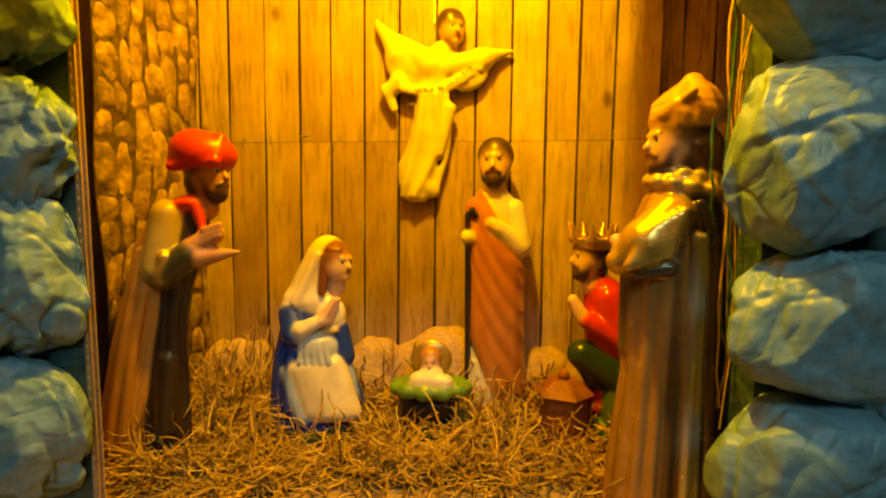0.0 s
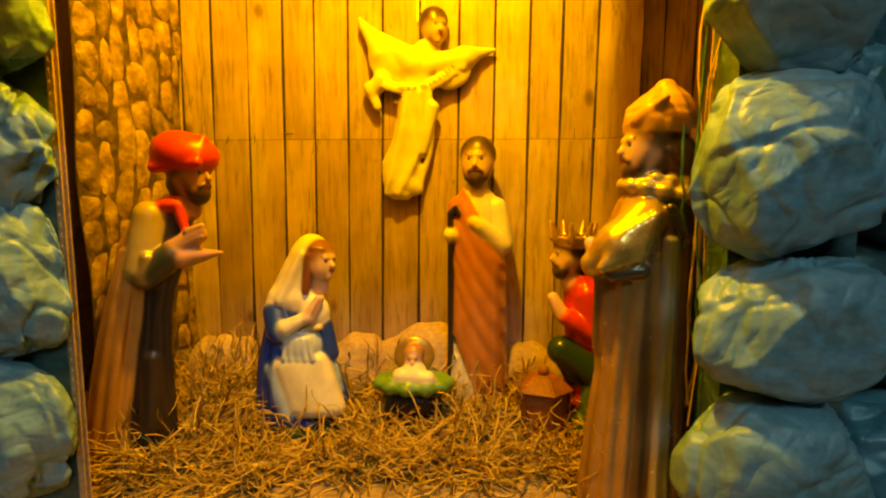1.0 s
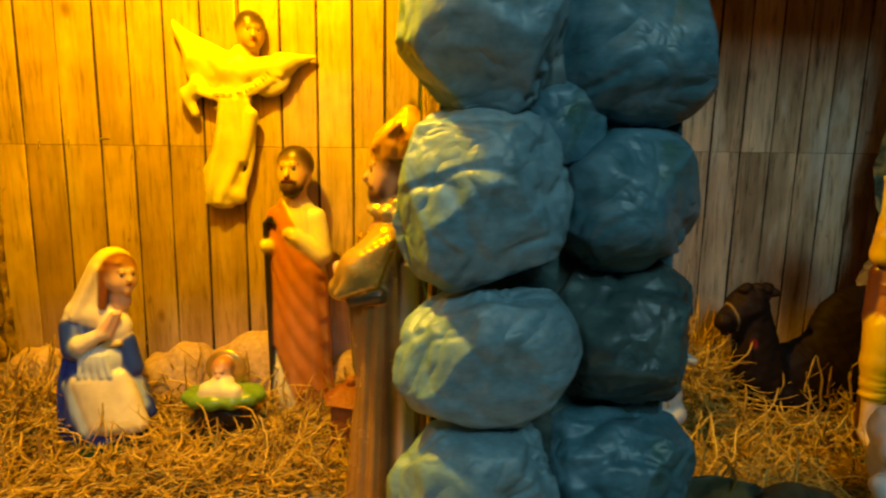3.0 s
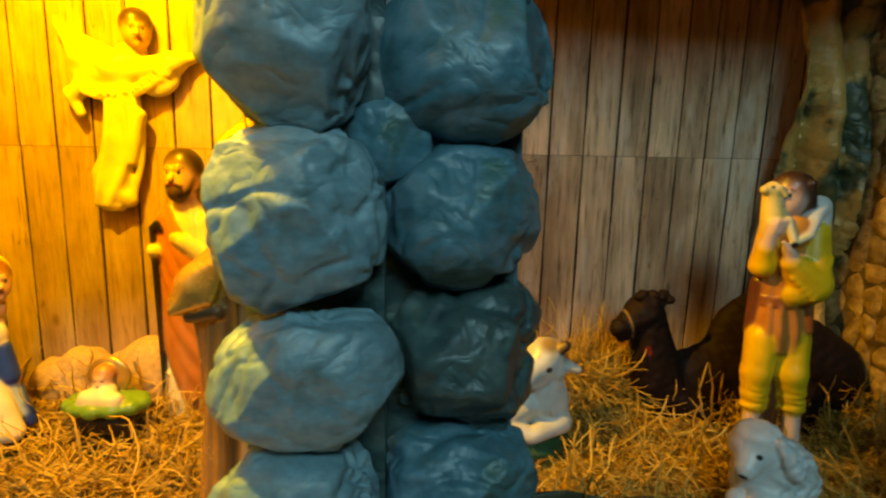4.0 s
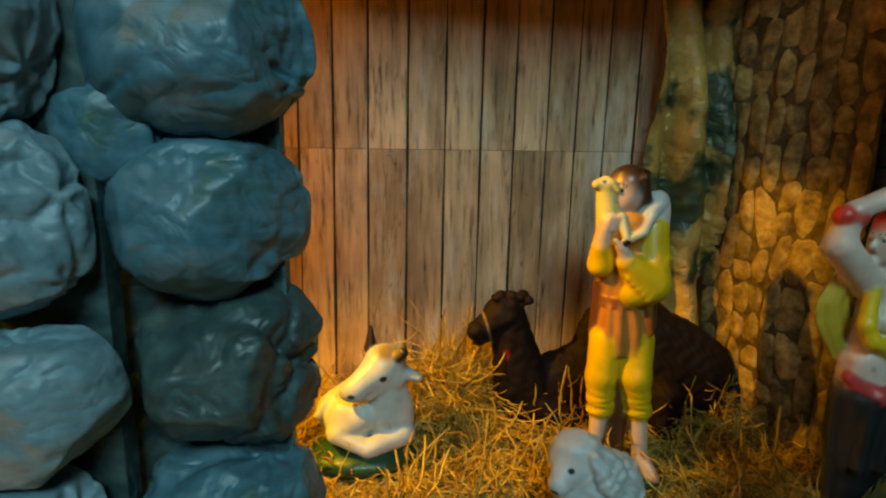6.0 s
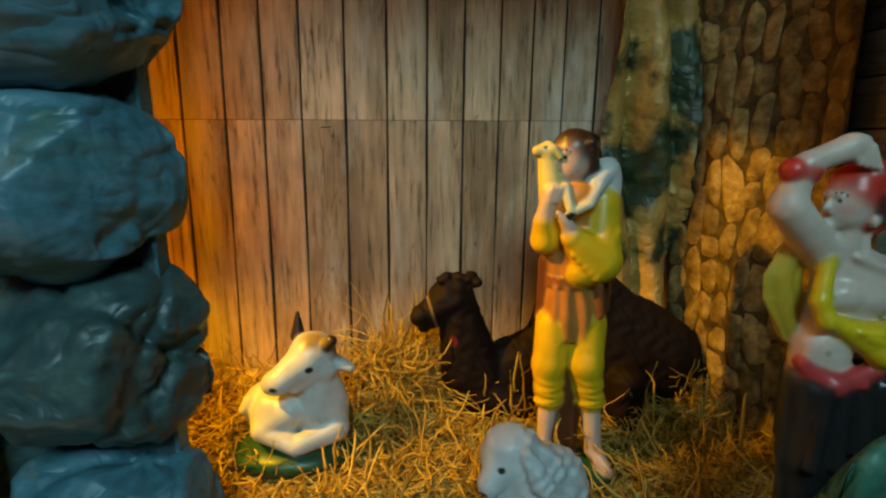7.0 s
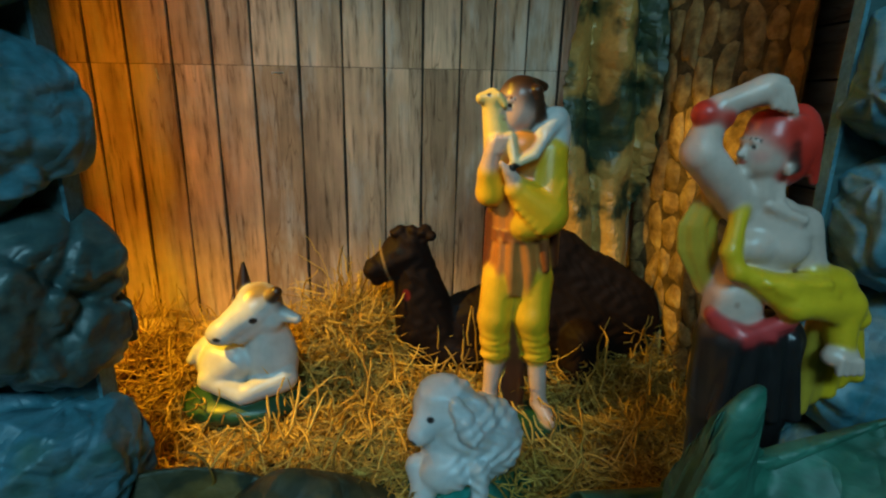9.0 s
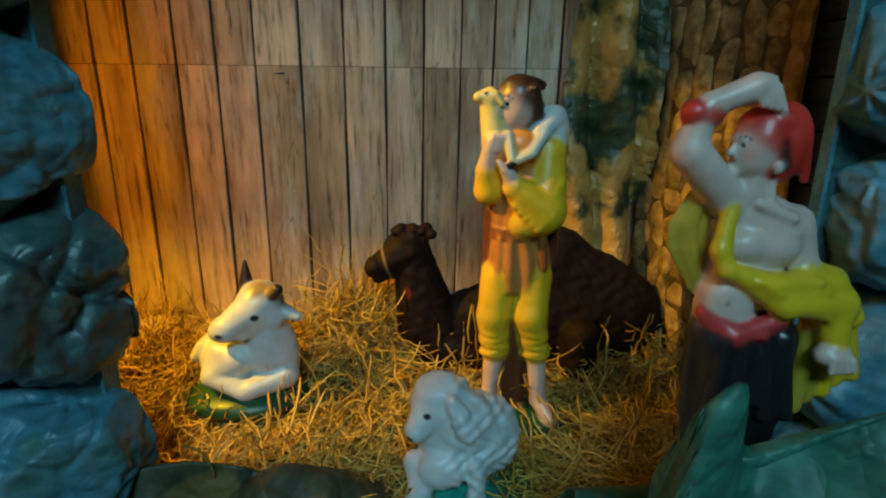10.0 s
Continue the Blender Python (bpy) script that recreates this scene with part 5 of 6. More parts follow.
def sheep():
    s = Sculpt()
    wool = (0.56, 0.60, 0.61)
    s.ell((1.0, 0.4, 0.2), (5.0, 3.4, 0.9), GREEN)
    s.ell((1.4, 0.4, 4.2), (3.4, 2.8, 3.2), wool, 0.6)
    s.ell((-0.4, -0.2, 5.0), (2.6, 2.4, 3.4), wool, 0.6)
    s.ell((-1.1, -0.3, 7.9), (2.4, 2.2, 2.2), wool, 0.5)
    s.ell((1.9, 0.6, 4.8), (3.0, 2.6, 3.0), wool, 0.6)
    s.ell((0.3, -0.6, 6.4), (2.6, 2.2, 2.4), wool, 0.6)
    s.ell((-1.4, -0.5, 9.2), (1.7, 1.7, 1.0), wool, 0.4)
    s.cap((-2.0, -1.0, 7.8), (-3.0, -1.8, 6.7), 1.3, 0.95, wool, 0.3)
    s.cap((-0.5, -2.2, 9.0), (0.5, -2.6, 6.9), 0.6, 0.85, wool, 0.12)
    s.ell((-0.2, -2.9, 7.6), (0.45, 0.3, 1.0), (0.42, 0.46, 0.48), 0.1, (0, -22, 0))
    s.ell((-1.2, -2.2, 3.6), (1.9, 1.3, 1.6), wool, 0.4)
    s.cap((1.2, -2.6, 4.0), (1.2, -3.0, 0.8), 0.75, 0.6, wool, 0.25)
    s.ell((1.1, -3.2, 0.7), (0.85, 0.7, 0.6), wool, 0.2)
    s.cap((-2.6, -2.0, 2.4), (-3.4, -2.6, 0.7), 1.0, 0.8, wool, 0.3)
    s.cap((-3.2, -1.4, 3.6), (-2.6, -2.6, 1.2), 0.9, 0.7, wool, 0.3)
    s.dot((-2.3, -2.2, 8.0), (0.28, 0.45, 0.24), BLACK)
    s.dot((-3.6, -2.4, 6.3), (0.35, 0.35, 0.22), BLACK)
    s.dot((-1.0, -1.5, 1.0), (3.2, 2.6, 1.0), (0.05, 0.30, 0.25), 1.0)

    def curls(p):
        w = np.clip((p[..., 0] + 1.6) / 1.5, 0, 1)
        return 0.13 * w * np.sin(4.2 * p[..., 0] + 2.0 * np.sin(2.1 * p[..., 2])) * np.sin(3.4 * p[..., 2] + 2.2 * p[..., 1])
    s.ripple = curls
    s.stand("sheep_statue", 0.606, -0.236, 0.004, "small white plaster sheep with curly fleece", h=0.1, scale=0.95)


def herdsman():
    s = Sculpt()
    flesh, cloth, sash, shaded_cloth = (0.66, 0.49, 0.40), (0.72, 0.47, 0.015), (0.50, 0.05, 0.05), (0.46, 0.32, 0.03)
    s.ell((0.4, 0, 0.3), (4.6, 2.8, 0.8), GREEN)
    for x, top in ((-1.6, -1.6), (1.8, 1.8)):
        s.cap((x, -0.2, 0.6), (x, -0.3, 8.0), 1.3, 1.6, BLACK)
        s.cap((x, -0.3, 8.0), (top, -0.2, 13.0), 1.65, 1.9, BLACK, 0.6)
    s.robe([(9.0, 0.2, 0, 3.5, 2.1), (12.4, 0.2, 0, 3.4, 2.0), (14.4, -0.6, 0, 2.6, 1.8)], BLACK, 9, 0.04, 0.3)
    for x0, x1 in ((-1.9, -2.6), (-0.6, -0.9), (0.8, 1.2), (2.0, 2.7)):
        s.cap((x0, -1.8, 13.6), (x1, -2.1, 8.2), 0.35, 0.5, BLACK, 0.4)
    # the belly and the bent sash below it
    s.cap((-3.0, -0.7, 15.0), (-1.4, -1.6, 13.8), 0.55, 0.62, sash, 0.3)
    s.cap((-1.4, -1.6, 13.8), (1.6, -1.5, 14.8), 0.62, 0.55, sash, 0.3)
    s.cap((-2.9, -0.9, 14.5), (0.2, -1.9, 13.9), 0.3, 0.35, sash, 0.3)
    s.robe([(13.4, -0.9, 0, 2.1, 1.5), (15.0, -1.3, 0, 2.0, 1.5), (16.6, -1.3, 0, 1.85, 1.4), (18.4, 0.0, 0, 2.5, 1.6), (20.4, 0.5, 0, 2.9, 1.7), (21.6, 0.2, 0, 2.6, 1.5), (22.6, -0.6, 0, 1.4, 1.1)], flesh, 0, 0, 0, 0, 0.3)
    s.ell((-1.6, -0.9, 16.0), (1.5, 0.8, 1.4), flesh, 0.6)
    s.dot((-2.2, -2.0, 16.0), (0.2, 0.5, 0.24), (0.40, 0.24, 0.18), 0.9)
    s.ell((-1.2, -1.1, 19.6), (1.2, 0.8, 1.0), flesh, 0.4)
    s.ell((0.8, -1.2, 19.4), (1.3, 0.8, 1.0), flesh, 0.4)
    s.cap((-1.0, -1.4, 22.2), (1.2, -1.5, 21.4), 0.25, 0.25, flesh, 0.5)
    s.cap((-0.9, 0, 21.8), (-1.1, -0.2, 24.2), 1.0, 0.9, flesh, 0.5)
    s.cap((-0.2, -1.1, 22.0), (-0.4, -0.9, 24.4), 0.3, 0.3, flesh, 0.4)
    s.head((-1.3, -0.5, 25.5), 1.6, 186, flesh, RED, None, -0.06)
    s.dot((-2.3, -1.6, 25.2), (0.5, 0.6, 0.4), (0.66, 0.36, 0.30), 1.0)
    for i in range(4):
        s.ell((-0.55 + 0.1 * i, -1.65, 25.9 - 0.42 * i), (0.36, 0.36, 0.34), (0.02, 0.013, 0.01), 0.1)
    s.ell((-0.55, -1.75, 24.5), (0.3, 0.25, 0.42), flesh, 0.1)
    # the soft cap, full at the back
    s.ell((0.3, -0.3, 25.7), (1.55, 1.7, 2.5), RED, 0.3, (0, 8, 0))
    s.ell((-0.7, -0.3, 27.0), (1.5, 1.4, 0.95), RED, 0.4)
    for i in range(4):
        s.cap((-0.6 + 0.5 * i, -1.5, 27.4 - 0.2 * i), (0.9 + 0.2 * i, -1.3, 25.8 - 0.7 * i), 0.22, 0.25, RED, 0.35)
    # the raised arm that shades his eyes
    s.cap((-2.2, -0.1, 22.2), (-5.3, -0.6, 25.2), 1.15, 1.15, flesh, 0.4)
    s.cap((-5.5, -0.6, 25.4), (-4.9, -0.8, 27.8), 1.05, 0.75, flesh, 0.3)
    s.cap((-5.5, -0.8, 27.5), (-4.7, -0.9, 27.4), 0.82, 0.82, RED, 0.1)
    s.cap((-4.6, -0.9, 28.0), (-2.4, -1.1, 28.9), 0.72, 0.8, flesh, 0.3)
    s.ell((-2.2, -1.2, 28.9), (1.1, 0.6, 0.8), flesh, 0.3, (0, -20, 0))
    for i in range(4):
        x = -2.6 + 0.42 * i
        s.cap((x, -1.55, 29.1 - 0.05 * i), (x + 0.55, -1.65, 28.0 - 0.1 * i), 0.27, 0.24, flesh, 0.08)
    s.cap((-1.4, -1.1, 29.3), (-0.9, -1.2, 27.8), 0.34, 0.28, flesh, 0.15)
    s.cap((2.4, 0, 20.8), (3.3, -0.2, 17.4), 1.15, 1.15, flesh, 0.4)
    # the drape: over one shoulder, across the waist and down from the forearm
    s.cap((-2.5, -0.9, 22.0), (-3.0, -1.3, 19.4), 0.5, 0.6, cloth, 0.3)
    s.cap((-3.0, -1.3, 19.4), (-2.6, -1.6, 18.2), 0.55, 0.65, cloth, 0.3)
    s.cap((-2.6, -1.6, 18.2), (0.6, -1.9, 17.2), 0.5, 0.7, cloth, 0.3)
    s.cap((-2.0, -1.6, 17.9), (1.4, -1.9, 15.8), 0.4, 0.8, cloth, 0.4)
    s.cap((0.4, -1.8, 17.2), (4.6, -1.0, 17.0), 0.75, 1.0, cloth, 0.4)
    s.cap((1.2, -1.9, 16.1), (5.6, -1.1, 15.6), 0.9, 1.2, cloth, 0.4)
    s.cap((3.0, -0.8, 17.9), (5.2, -0.7, 17.2), 0.7, 0.8, cloth, 0.4)
    s.cap((5.2, -0.8, 16.6), (6.8, -0.8, 14.6), 1.0, 0.9, cloth, 0.4)
    for i in range(5):
        s.cap((-0.9 + 0.7 * i, -2.4, 17.6 - 0.35 * i), (3.2 + 0.6 * i, -2.1 + 0.12 * i, 17.4 - 0.75 * i), 0.14, 0.26, cloth, 0.4)
    s.cap((5.4, -1.2, 14.8), (5.5, -1.6, 13.0), 1.05, 0.85, cloth, 0.4)
    s.ell((5.3, -1.9, 12.4), (1.25, 0.8, 0.85), flesh, 0.2)
    for i in range(4):
        s.cap((4.9 + 0.42 * i, -2.5, 12.4 - 0.05 * i), (4.9 + 0.48 * i, -2.55, 11.5), 0.3, 0.25, flesh, 0.08)
    # set-back parts of the drape have their shade painted in as darker yellow
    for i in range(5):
        s.cap((5.2 + 0.55 * i, 0.0, 14.8 - 0.3 * i), (5.0 + 0.95 * i, 0.1 + 0.3 * (i % 2), 7.4 + 0.6 * i), 0.8, 0.6, shaded_cloth if i < 2 else cloth, 0.4)
    s.robe([(16.0, -2.8, 0.9, 0.6, 0.7), (19, -3.8, 0.9, 1.3, 0.7), (20.6, -4.0, 0.9, 1.2, 0.7), (23.2, -3.3, 0.7, 0.7, 0.6)], shaded_cloth, 5, 0.10, 0.2)
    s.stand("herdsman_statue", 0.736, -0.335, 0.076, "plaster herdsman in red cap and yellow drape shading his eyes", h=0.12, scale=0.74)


for make in (joseph, mary, manger, kneeling_king, standing_king, turbaned_king, angel, shepherd, cow, camel, sheep, herdsman):
    make()


def casket():
    ob = tagged(new("gift_casket"), "small six-sided brown casket with a knobbed lid", "casket")
    ob.matrix_world = pose(0.126, -0.108, 0.006, 0, 0, 12) @ Matrix.Scale(1.2, 4)
    wood = mottled("casket_brown", (0.16, 0.05, 0.015), (0.26, 0.09, 0.025), (0.34, 0.13, 0.04), 60, 0.5)

    def prism(r0, r1, z0, z1):
        bm = bmesh.new()
        bmesh.ops.create_cone(bm, cap_ends=True, segments=6, radius1=r0, radius2=r1, depth=z1 - z0)
        bmesh.ops.translate(bm, vec=(0, 0, (z0 + z1) / 2), verts=bm.verts)
        bmesh.ops.bevel(bm, geom=bm.edges[:], offset=0.0012, segments=2, affect="EDGES")
        return bm
    part("body", prism(0.021, 0.021, 0.003, 0.038), wood, ob)
    part("base", prism(0.024, 0.024, 0.0, 0.004), wood, ob)
    lid = part("lid", prism(0.027, 0.012, 0.0382, 0.05), wood, ob)
    bm = bmesh.new()
    bmesh.ops.create_uvsphere(bm, u_segments=12, v_segments=8, radius=0.005)
    bmesh.ops.translate(bm, vec=(0, 0, 0.053), verts=bm.verts)
    part("knob", bm, wood, lid)


casket()


# ---- straw, paper humps, grass ----
def bed_height(x, y):
    """The height of the wood wool over the board."""
    back = np.clip((y + 0.13) / 0.13, 0, 1)
    h = 0.006 + 0.034 * back ** 1.2 * (0.75 + 0.25 * np.sin(x * 17 + 1)) + 0.003 * np.sin(23 * x + 2) * np.sin(31 * y + 1) + 0.002 * np.sin(61 * x) * np.cos(47 * y)
    h = h + 0.020 * np.exp(-(((x + 0.225) / 0.05) ** 2 + ((y + 0.10) / 0.06) ** 2))
    h = h + 0.040 * np.exp(-(((x - 0.52) / 0.05) ** 2 + ((y + 0.03) / 0.04) ** 2)) + 0.018 * np.exp(-(((x - 0.33) / 0.05) ** 2 + ((y + 0.08) / 0.06) ** 2))
    return np.maximum(h, 0.003)


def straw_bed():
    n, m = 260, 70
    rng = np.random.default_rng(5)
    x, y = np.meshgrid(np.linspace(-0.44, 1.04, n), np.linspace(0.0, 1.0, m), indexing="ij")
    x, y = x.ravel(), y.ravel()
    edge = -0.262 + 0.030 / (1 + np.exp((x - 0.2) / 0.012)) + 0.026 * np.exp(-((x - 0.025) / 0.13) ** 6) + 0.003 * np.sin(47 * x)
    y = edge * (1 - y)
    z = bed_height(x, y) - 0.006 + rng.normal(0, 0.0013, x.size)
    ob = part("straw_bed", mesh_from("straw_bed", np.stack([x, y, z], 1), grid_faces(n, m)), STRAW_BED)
    tagged(ob, "matted layer of wood wool on the crib floor, coloured dark as shade between shavings", "straw", kind="stuff")


def strands(name, count, place, label, width=(0.0006, 0.0011), length=(0.03, 0.085), lift=0.004, rise=0.35, seed=1, curl=22.0, mat=None):
    """Curled flat shavings, each a thin three-sided tube."""
    rng = np.random.default_rng(seed)
    k = 10
    x, y = place(rng, count)
    head = rng.uniform(0, 2 * math.pi, count)
    bend = rng.normal(0, curl, count)
    wave, amp = rng.uniform(0, 6.3, count), rng.uniform(0.0, 0.9, count)
    slope = rng.normal(0, rise, count)
    ln, w = rng.uniform(*length, count), rng.uniform(*width, count)
    clear = np.zeros(count, bool)
    for cx, cy, rx, ry in ((-0.010, -0.125, 0.042, 0.035), (-0.11, -0.135, 0.045, 0.025), (0.68, -0.175, 0.045, 0.03), (0.42, -0.15, 0.05, 0.03), (0.13, -0.135, 0.04, 0.025), (0.06, -0.065, 0.04, 0.02), (0.61, -0.265, 0.03, 0.03)):
        clear |= ((x - cx) / rx) ** 2 + ((y - cy) / ry) ** 2 < 1
    ln[clear] *= 0.45
    slope[clear] *= 0.2
    z = bed_height(x, y) - 0.004 * clear + rng.uniform(-0.004, lift, count)
    sag = rng.normal(0, 6.0, count)
    pts = np.zeros((count, k, 3))
    pts[:, 0] = np.stack([x, y, z], 1)
    step = ln / (k - 1)
    wiggle = rng.normal(0, 0.16, (count, k))
    for i in range(1, k):
        a = head + bend * step * i + amp * np.sin(wave + 0.9 * i) + wiggle[:, i]
        s = slope + sag * step * i + 0.5 * amp * np.cos(1.7 * wave + 0.8 * i) + 0.4 * wiggle[:, i - 1]
        pts[:, i] = pts[:, i - 1] + (step * np.array([np.cos(a) * np.cos(s), np.sin(a) * np.cos(s), np.sin(s)])).T
    pts[..., 1] = np.minimum(pts[..., 1], -0.003)
    pts[..., 2] = np.maximum(pts[..., 2], bed_height(pts[..., 0], pts[..., 1]) - 0.005)
    tang = np.gradient(pts, axis=1)
    tang /= np.linalg.norm(tang, axis=2, keepdims=True) + 1e-9
    side = np.cross(tang, np.array([0.13, 0.21, 0.97]))
    side /= np.linalg.norm(side, axis=2, keepdims=True) + 1e-9
    top = np.cross(side, tang)
    taper = np.ones(k)
    taper[0] = taper[-1] = 0.55
    r = (w[:, None] * taper)[..., None]
    ring = np.stack([pts + side * r, pts - side * r, pts + top * r * 0.8], 2)
    verts = ring.reshape(-1, 3)
    b = np.arange(count)[:, None] * (k * 3) + np.arange(k - 1)[None, :] * 3
    faces = np.concatenate([np.stack([b + e, b + (e + 1) % 3, b + 3 + (e + 1) % 3, b + 3 + e], -1).reshape(-1, 4) for e in range(3)])
    ob = part(name, mesh_from(name, verts, faces), mat or STRAW)
    return tagged(ob, label, "straw", kind="stuff")


def all_over(rng, n):
    x = rng.uniform(-0.33, 0.90, n)
    front = np.where((x > -0.12) & (x < 0.17), -0.200, np.where(x < 0.2, -0.228, -0.258))
    return x, front + (-0.008 - front) * rng.uniform(0, 1, n)


straw_bed()
strands("straw", 13000, all_over, "tangled golden wood wool strewn over the crib floor", lift=0.003, rise=0.25, seed=2, )
strands("loose_straw", 1900, all_over, "stray curled shavings standing out of the wood wool", lift=0.009, rise=0.7, seed=3, length=(0.035, 0.08), width=(0.0008, 0.0014))
strands("straw_tuft", 500, lambda rng, n: (rng.normal(0.52, 0.03, n), np.clip(rng.normal(-0.035, 0.02, n), -0.1, -0.01)), "heap of wood wool against the boards", lift=0.02, rise=0.7, seed=4)
strands("straw_tuft", 260, lambda rng, n: (rng.normal(0.30, 0.02, n), np.clip(rng.normal(-0.06, 0.03, n), -0.1, -0.01)), "heap of wood wool beside the pillar", lift=0.015, rise=0.8, seed=5)
strands("straw_tuft", 240, lambda rng, n: (rng.normal(-0.23, 0.02, n), np.clip(rng.normal(-0.08, 0.03, n), -0.15, -0.01)), "heap of wood wool in the corner", lift=0.015, rise=0.8, seed=6)


def hump(name, x0, x1, z, deep, seed, label, mat):
    """Crumpled paper rising from the floor and leaning back on the boards."""
    rng = np.random.default_rng(seed)
    nu, nv = 26, 15
    u, v = (a.ravel() for a in np.meshgrid(np.linspace(0, 1, nu), np.linspace(0, 1, nv), indexing="ij"))
    crest = (0.45 + 0.55 * np.sin(np.pi * u) ** 0.22) * (1 + 0.05 * np.sin(7 * u + seed) + 0.03 * np.sin(17 * u + 2 * seed))
    a = v * math.pi * 0.5
    p = np.stack([x0 + (x1 - x0) * u, -0.006 - deep * np.cos(a) ** 0.7, z * crest * np.sin(a) ** 0.8], 1)
    q = p + 0.01 * np.stack([swell(p, rng, 0.03), swell(p, rng, 0.03), swell(p, rng, 0.03)], 1)
    c = (folds(q, rng, 4, 0.035) - 0.5) * 0.016 + (folds(q, rng, 4, 0.014) - 0.5) * 0.005
    p[:, 1] = np.minimum(p[:, 1] - c * np.cos(a), -0.005)
    p[:, 2] = np.maximum(p[:, 2] + c * np.sin(a), 0.0)
    sheet_thing(name, label, mesh_from(name, p, triangles(nu, nv, seed), False), mat)


hump("paper_hump", -0.138, -0.048, 0.074, 0.040, 41, "hump of crumpled brown paper at the foot of the boards", KRAFT)
hump("paper_hump", -0.062, 0.062, 0.088, 0.040, 42, "tall hump of crumpled brown paper behind the manger", KRAFT)
hump("paper_hump", 0.080, 0.170, 0.070, 0.036, 43, "low hump of crumpled brown paper beside the casket", KRAFT)
hump("paper_hump", -0.295, -0.215, 0.074, 0.036, 44, "dark hump of crumpled brown paper in the corner", KRAFT)
hump("paper_hump", 0.262, 0.390, 0.050, 0.030, 45, "hump of crumpled brown paper under the boards", KRAFT)


def tent(name, x0, x1, y, deep, ridge, seed, label, mat, crease=0.03):
    """A standing crumpled sheet: it climbs to a ridge and falls away behind; ridge(u) gives the height."""
    rng = np.random.default_rng(seed)
    nu, nv = 110, 76
    u, v = (a.ravel() for a in np.meshgrid(np.linspace(0, 1, nu), np.linspace(-1, 1, nv), indexing="ij"))
    u, v = u + rng.uniform(-0.35, 0.35, u.size) / nu * 0.8, np.clip(v + rng.uniform(-0.35, 0.35, v.size) / nv, -1, 1)
    z = ridge(u) * (1 - np.abs(v) ** 1.6)
    p = np.stack([x0 + (x1 - x0) * u, y + deep * v, z], 1)
    q = p * np.array([1, 1, 0.6]) + 0.02 * np.stack([swell(p, rng, 0.05), swell(p, rng, 0.05), swell(p, rng, 0.05)], 1)
    c = (np.maximum(np.maximum(folds(q, rng, 1, 0.05), folds(q, rng, 1, 0.06)), folds(q, rng, 1, 0.08)) - 0.7) * crease + (folds(q, rng, 2, 0.022) - 0.5) * 0.14 * crease
    p[:, 2] = np.maximum(p[:, 2] + c * np.clip(z / 0.03, 0, 1), 0.0)
    p[:, 1] -= 0.7 * c
    p[:, 0] += 0.4 * c
    sheet_thing(name, label, mesh_from(name, p, triangles(nu, nv, seed)), mat)


tent("green_paper", 0.660, 0.98, -0.410, 0.040, lambda u: 0.172 * np.clip(u / 0.02, 0, 1) ** 0.4 * (1 - 0.06 * u) + 0.015 * np.exp(-((u - 0.06) / 0.035) ** 2), 51,
     "large crumpled sheet of green painted paper beside the herdsman", GREEN_PAPER, 0.075)
tent("green_paper", 0.685, 0.95, -0.440, 0.024, lambda u: 0.150 * np.clip(u / 0.05, 0, 1) ** 0.5 * (1 - 0.25 * np.abs(np.sin(7 * u))), 52, "crumpled fold of green painted paper", GREEN_PAPER, 0.075)
tent("green_paper", 0.66, 0.86, -0.335, 0.050, lambda u: 0.082 + 0 * u, 54, "low crumpled green paper under the herdsman's feet", GREEN_PAPER, 0.003)
tent("olive_paper", 0.335, 0.475, -0.255, 0.040, lambda u: 0.046 * np.sin(np.pi * (0.12 + 0.8 * u)) ** 0.5, 53, "crumpled olive and brown paper at the floor's front edge", FRONT_PAPER, 0.045)
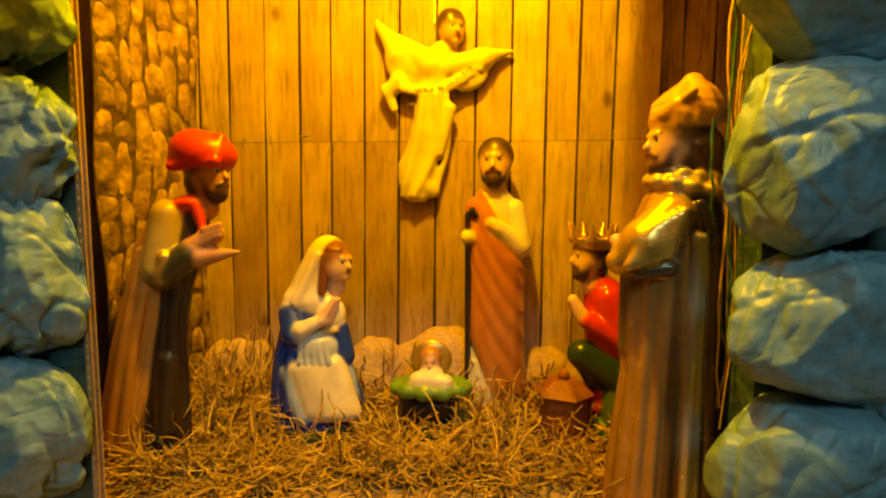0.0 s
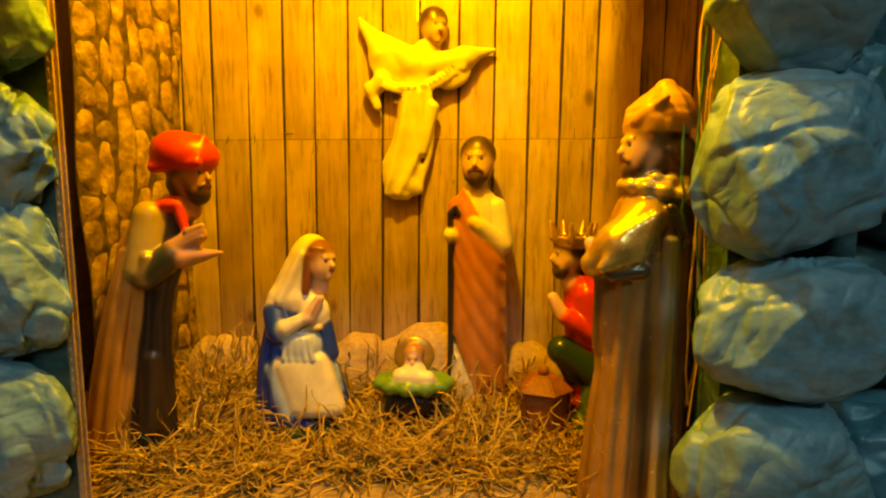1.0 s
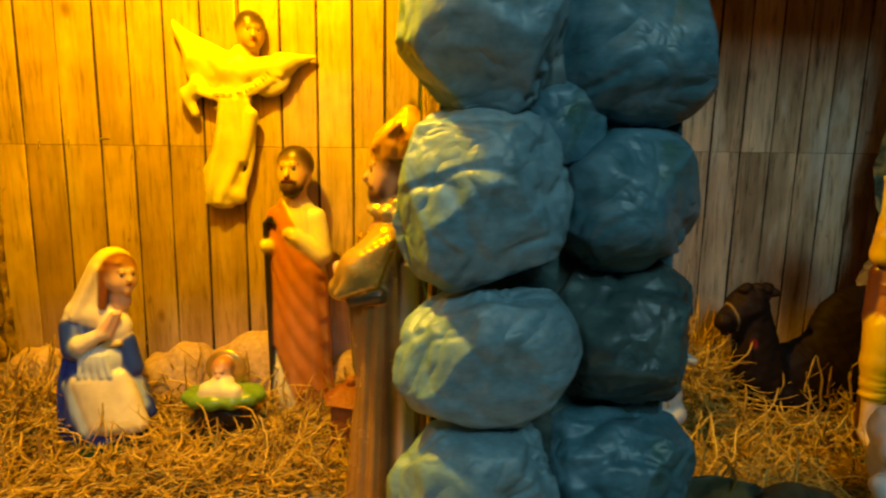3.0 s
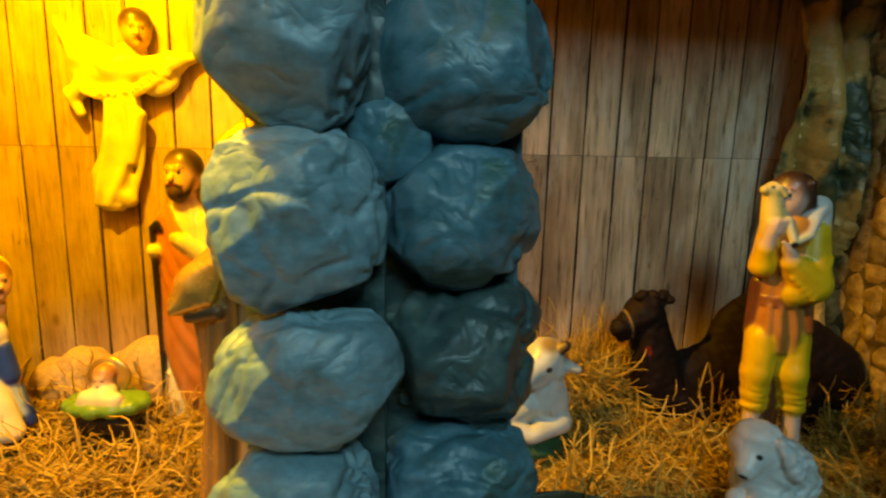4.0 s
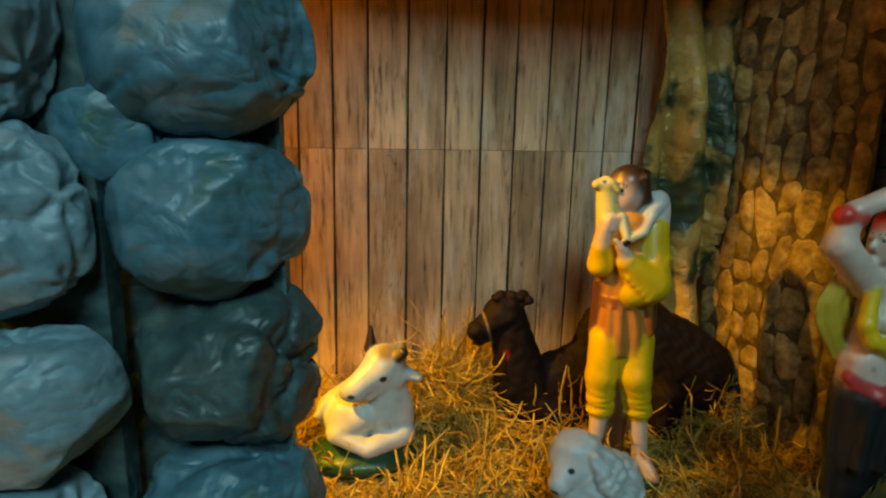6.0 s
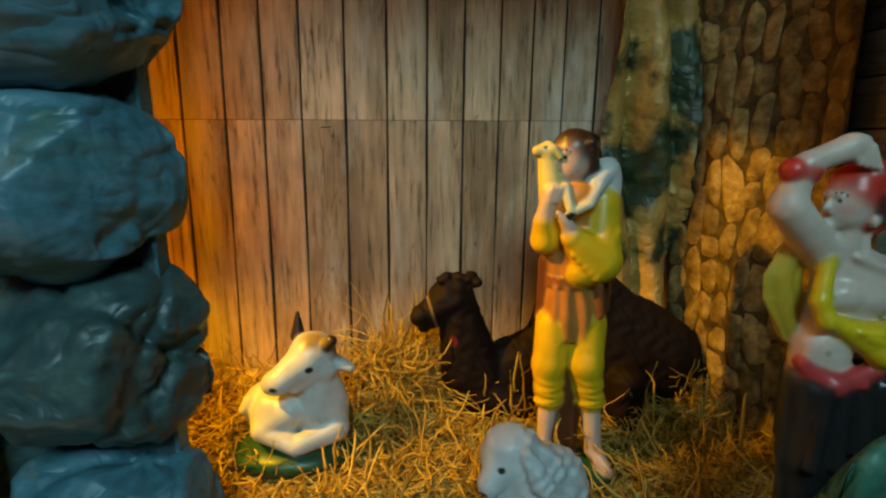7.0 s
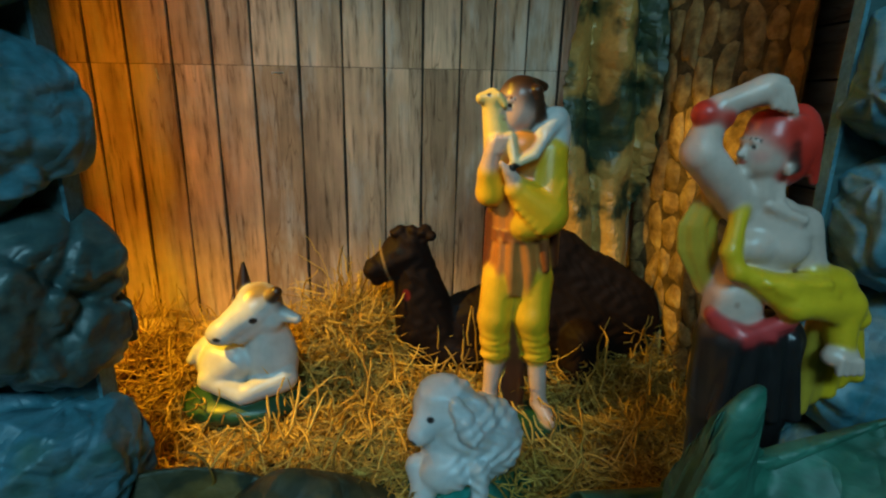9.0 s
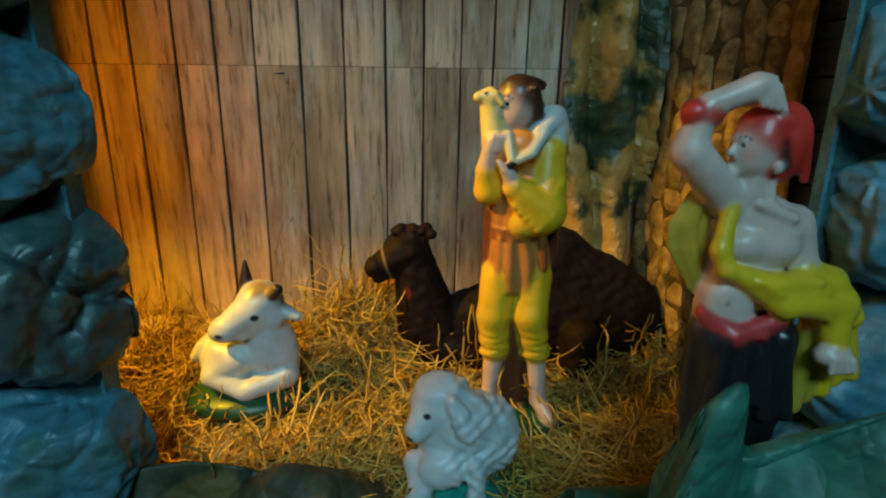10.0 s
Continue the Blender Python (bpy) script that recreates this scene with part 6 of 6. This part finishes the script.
tent("olive_paper", 0.445, 0.560, -0.262, 0.038, lambda u: 0.044 * np.sin(np.pi * (0.1 + 0.85 * u)) ** 0.6, 55, "crumpled dark olive paper lying before the wood wool", FRONT_PAPER, 0.045)


def grass(count=900):
    rng = np.random.default_rng(9)
    verts, faces = [], []
    for _ in range(count):
        x, y = rng.uniform(0.19, 0.43), rng.uniform(-0.40, -0.325)
        h, a, w = rng.uniform(0.035, 0.07), rng.uniform(0, 6.28), 0.0011
        lean = rng.normal(0, 0.012, 2)
        b = len(verts)
        for t in (0, 0.4, 0.75, 1.0):
            c = np.array([x + lean[0] * t * t, y + lean[1] * t * t, h * t])
            e = np.array([math.cos(a), math.sin(a), 0]) * w * (1 - 0.85 * t)
            verts += [c - e, c + e]
        faces += [[b + 2 * i, b + 2 * i + 1, b + 2 * i + 3, b + 2 * i + 2] for i in range(3)]
    tagged(part("grass", mesh_from("grass", verts, faces), GRASS), "bright green artificial grass at the foot of the pillar", "grass", kind="stuff")


grass()


def twigs():
    """Dry stems and threads hanging down the inner edge of the middle pillar."""
    rng = random.Random(21)
    for i in range(9):
        c = bpy.data.curves.new("dry_stem", "CURVE")
        c.dimensions, c.bevel_depth, c.bevel_resolution = "3D", rng.uniform(0.0005, 0.0011), 1
        sp = c.splines.new("POLY")
        top, low = rng.uniform(0.30, 0.46), rng.uniform(0.06, 0.24)
        x, y, n = rng.uniform(0.203, 0.216), rng.uniform(-0.275, -0.25), 14
        sp.points.add(n - 1)
        for k in range(n):
            z = top + (low - top) * k / (n - 1)
            sp.points[k].co = (x + 0.006 * math.sin(9 * z * (1 + 0.3 * i) + i) + rng.uniform(-0.002, 0.002), y + rng.uniform(-0.002, 0.002), z, 1)
        o = new("dry_stem", c)
        me = bpy.data.meshes.new_from_object(o.evaluated_get(bpy.context.evaluated_depsgraph_get()))
        bpy.data.objects.remove(o)
        me.materials.clear()
        tagged(part("dry_stem", me, GREEN_PAPER if i % 2 else STRAW), "thin dry stem hanging down the edge of the pillar", "stem", "stems on the pillar")


twigs()
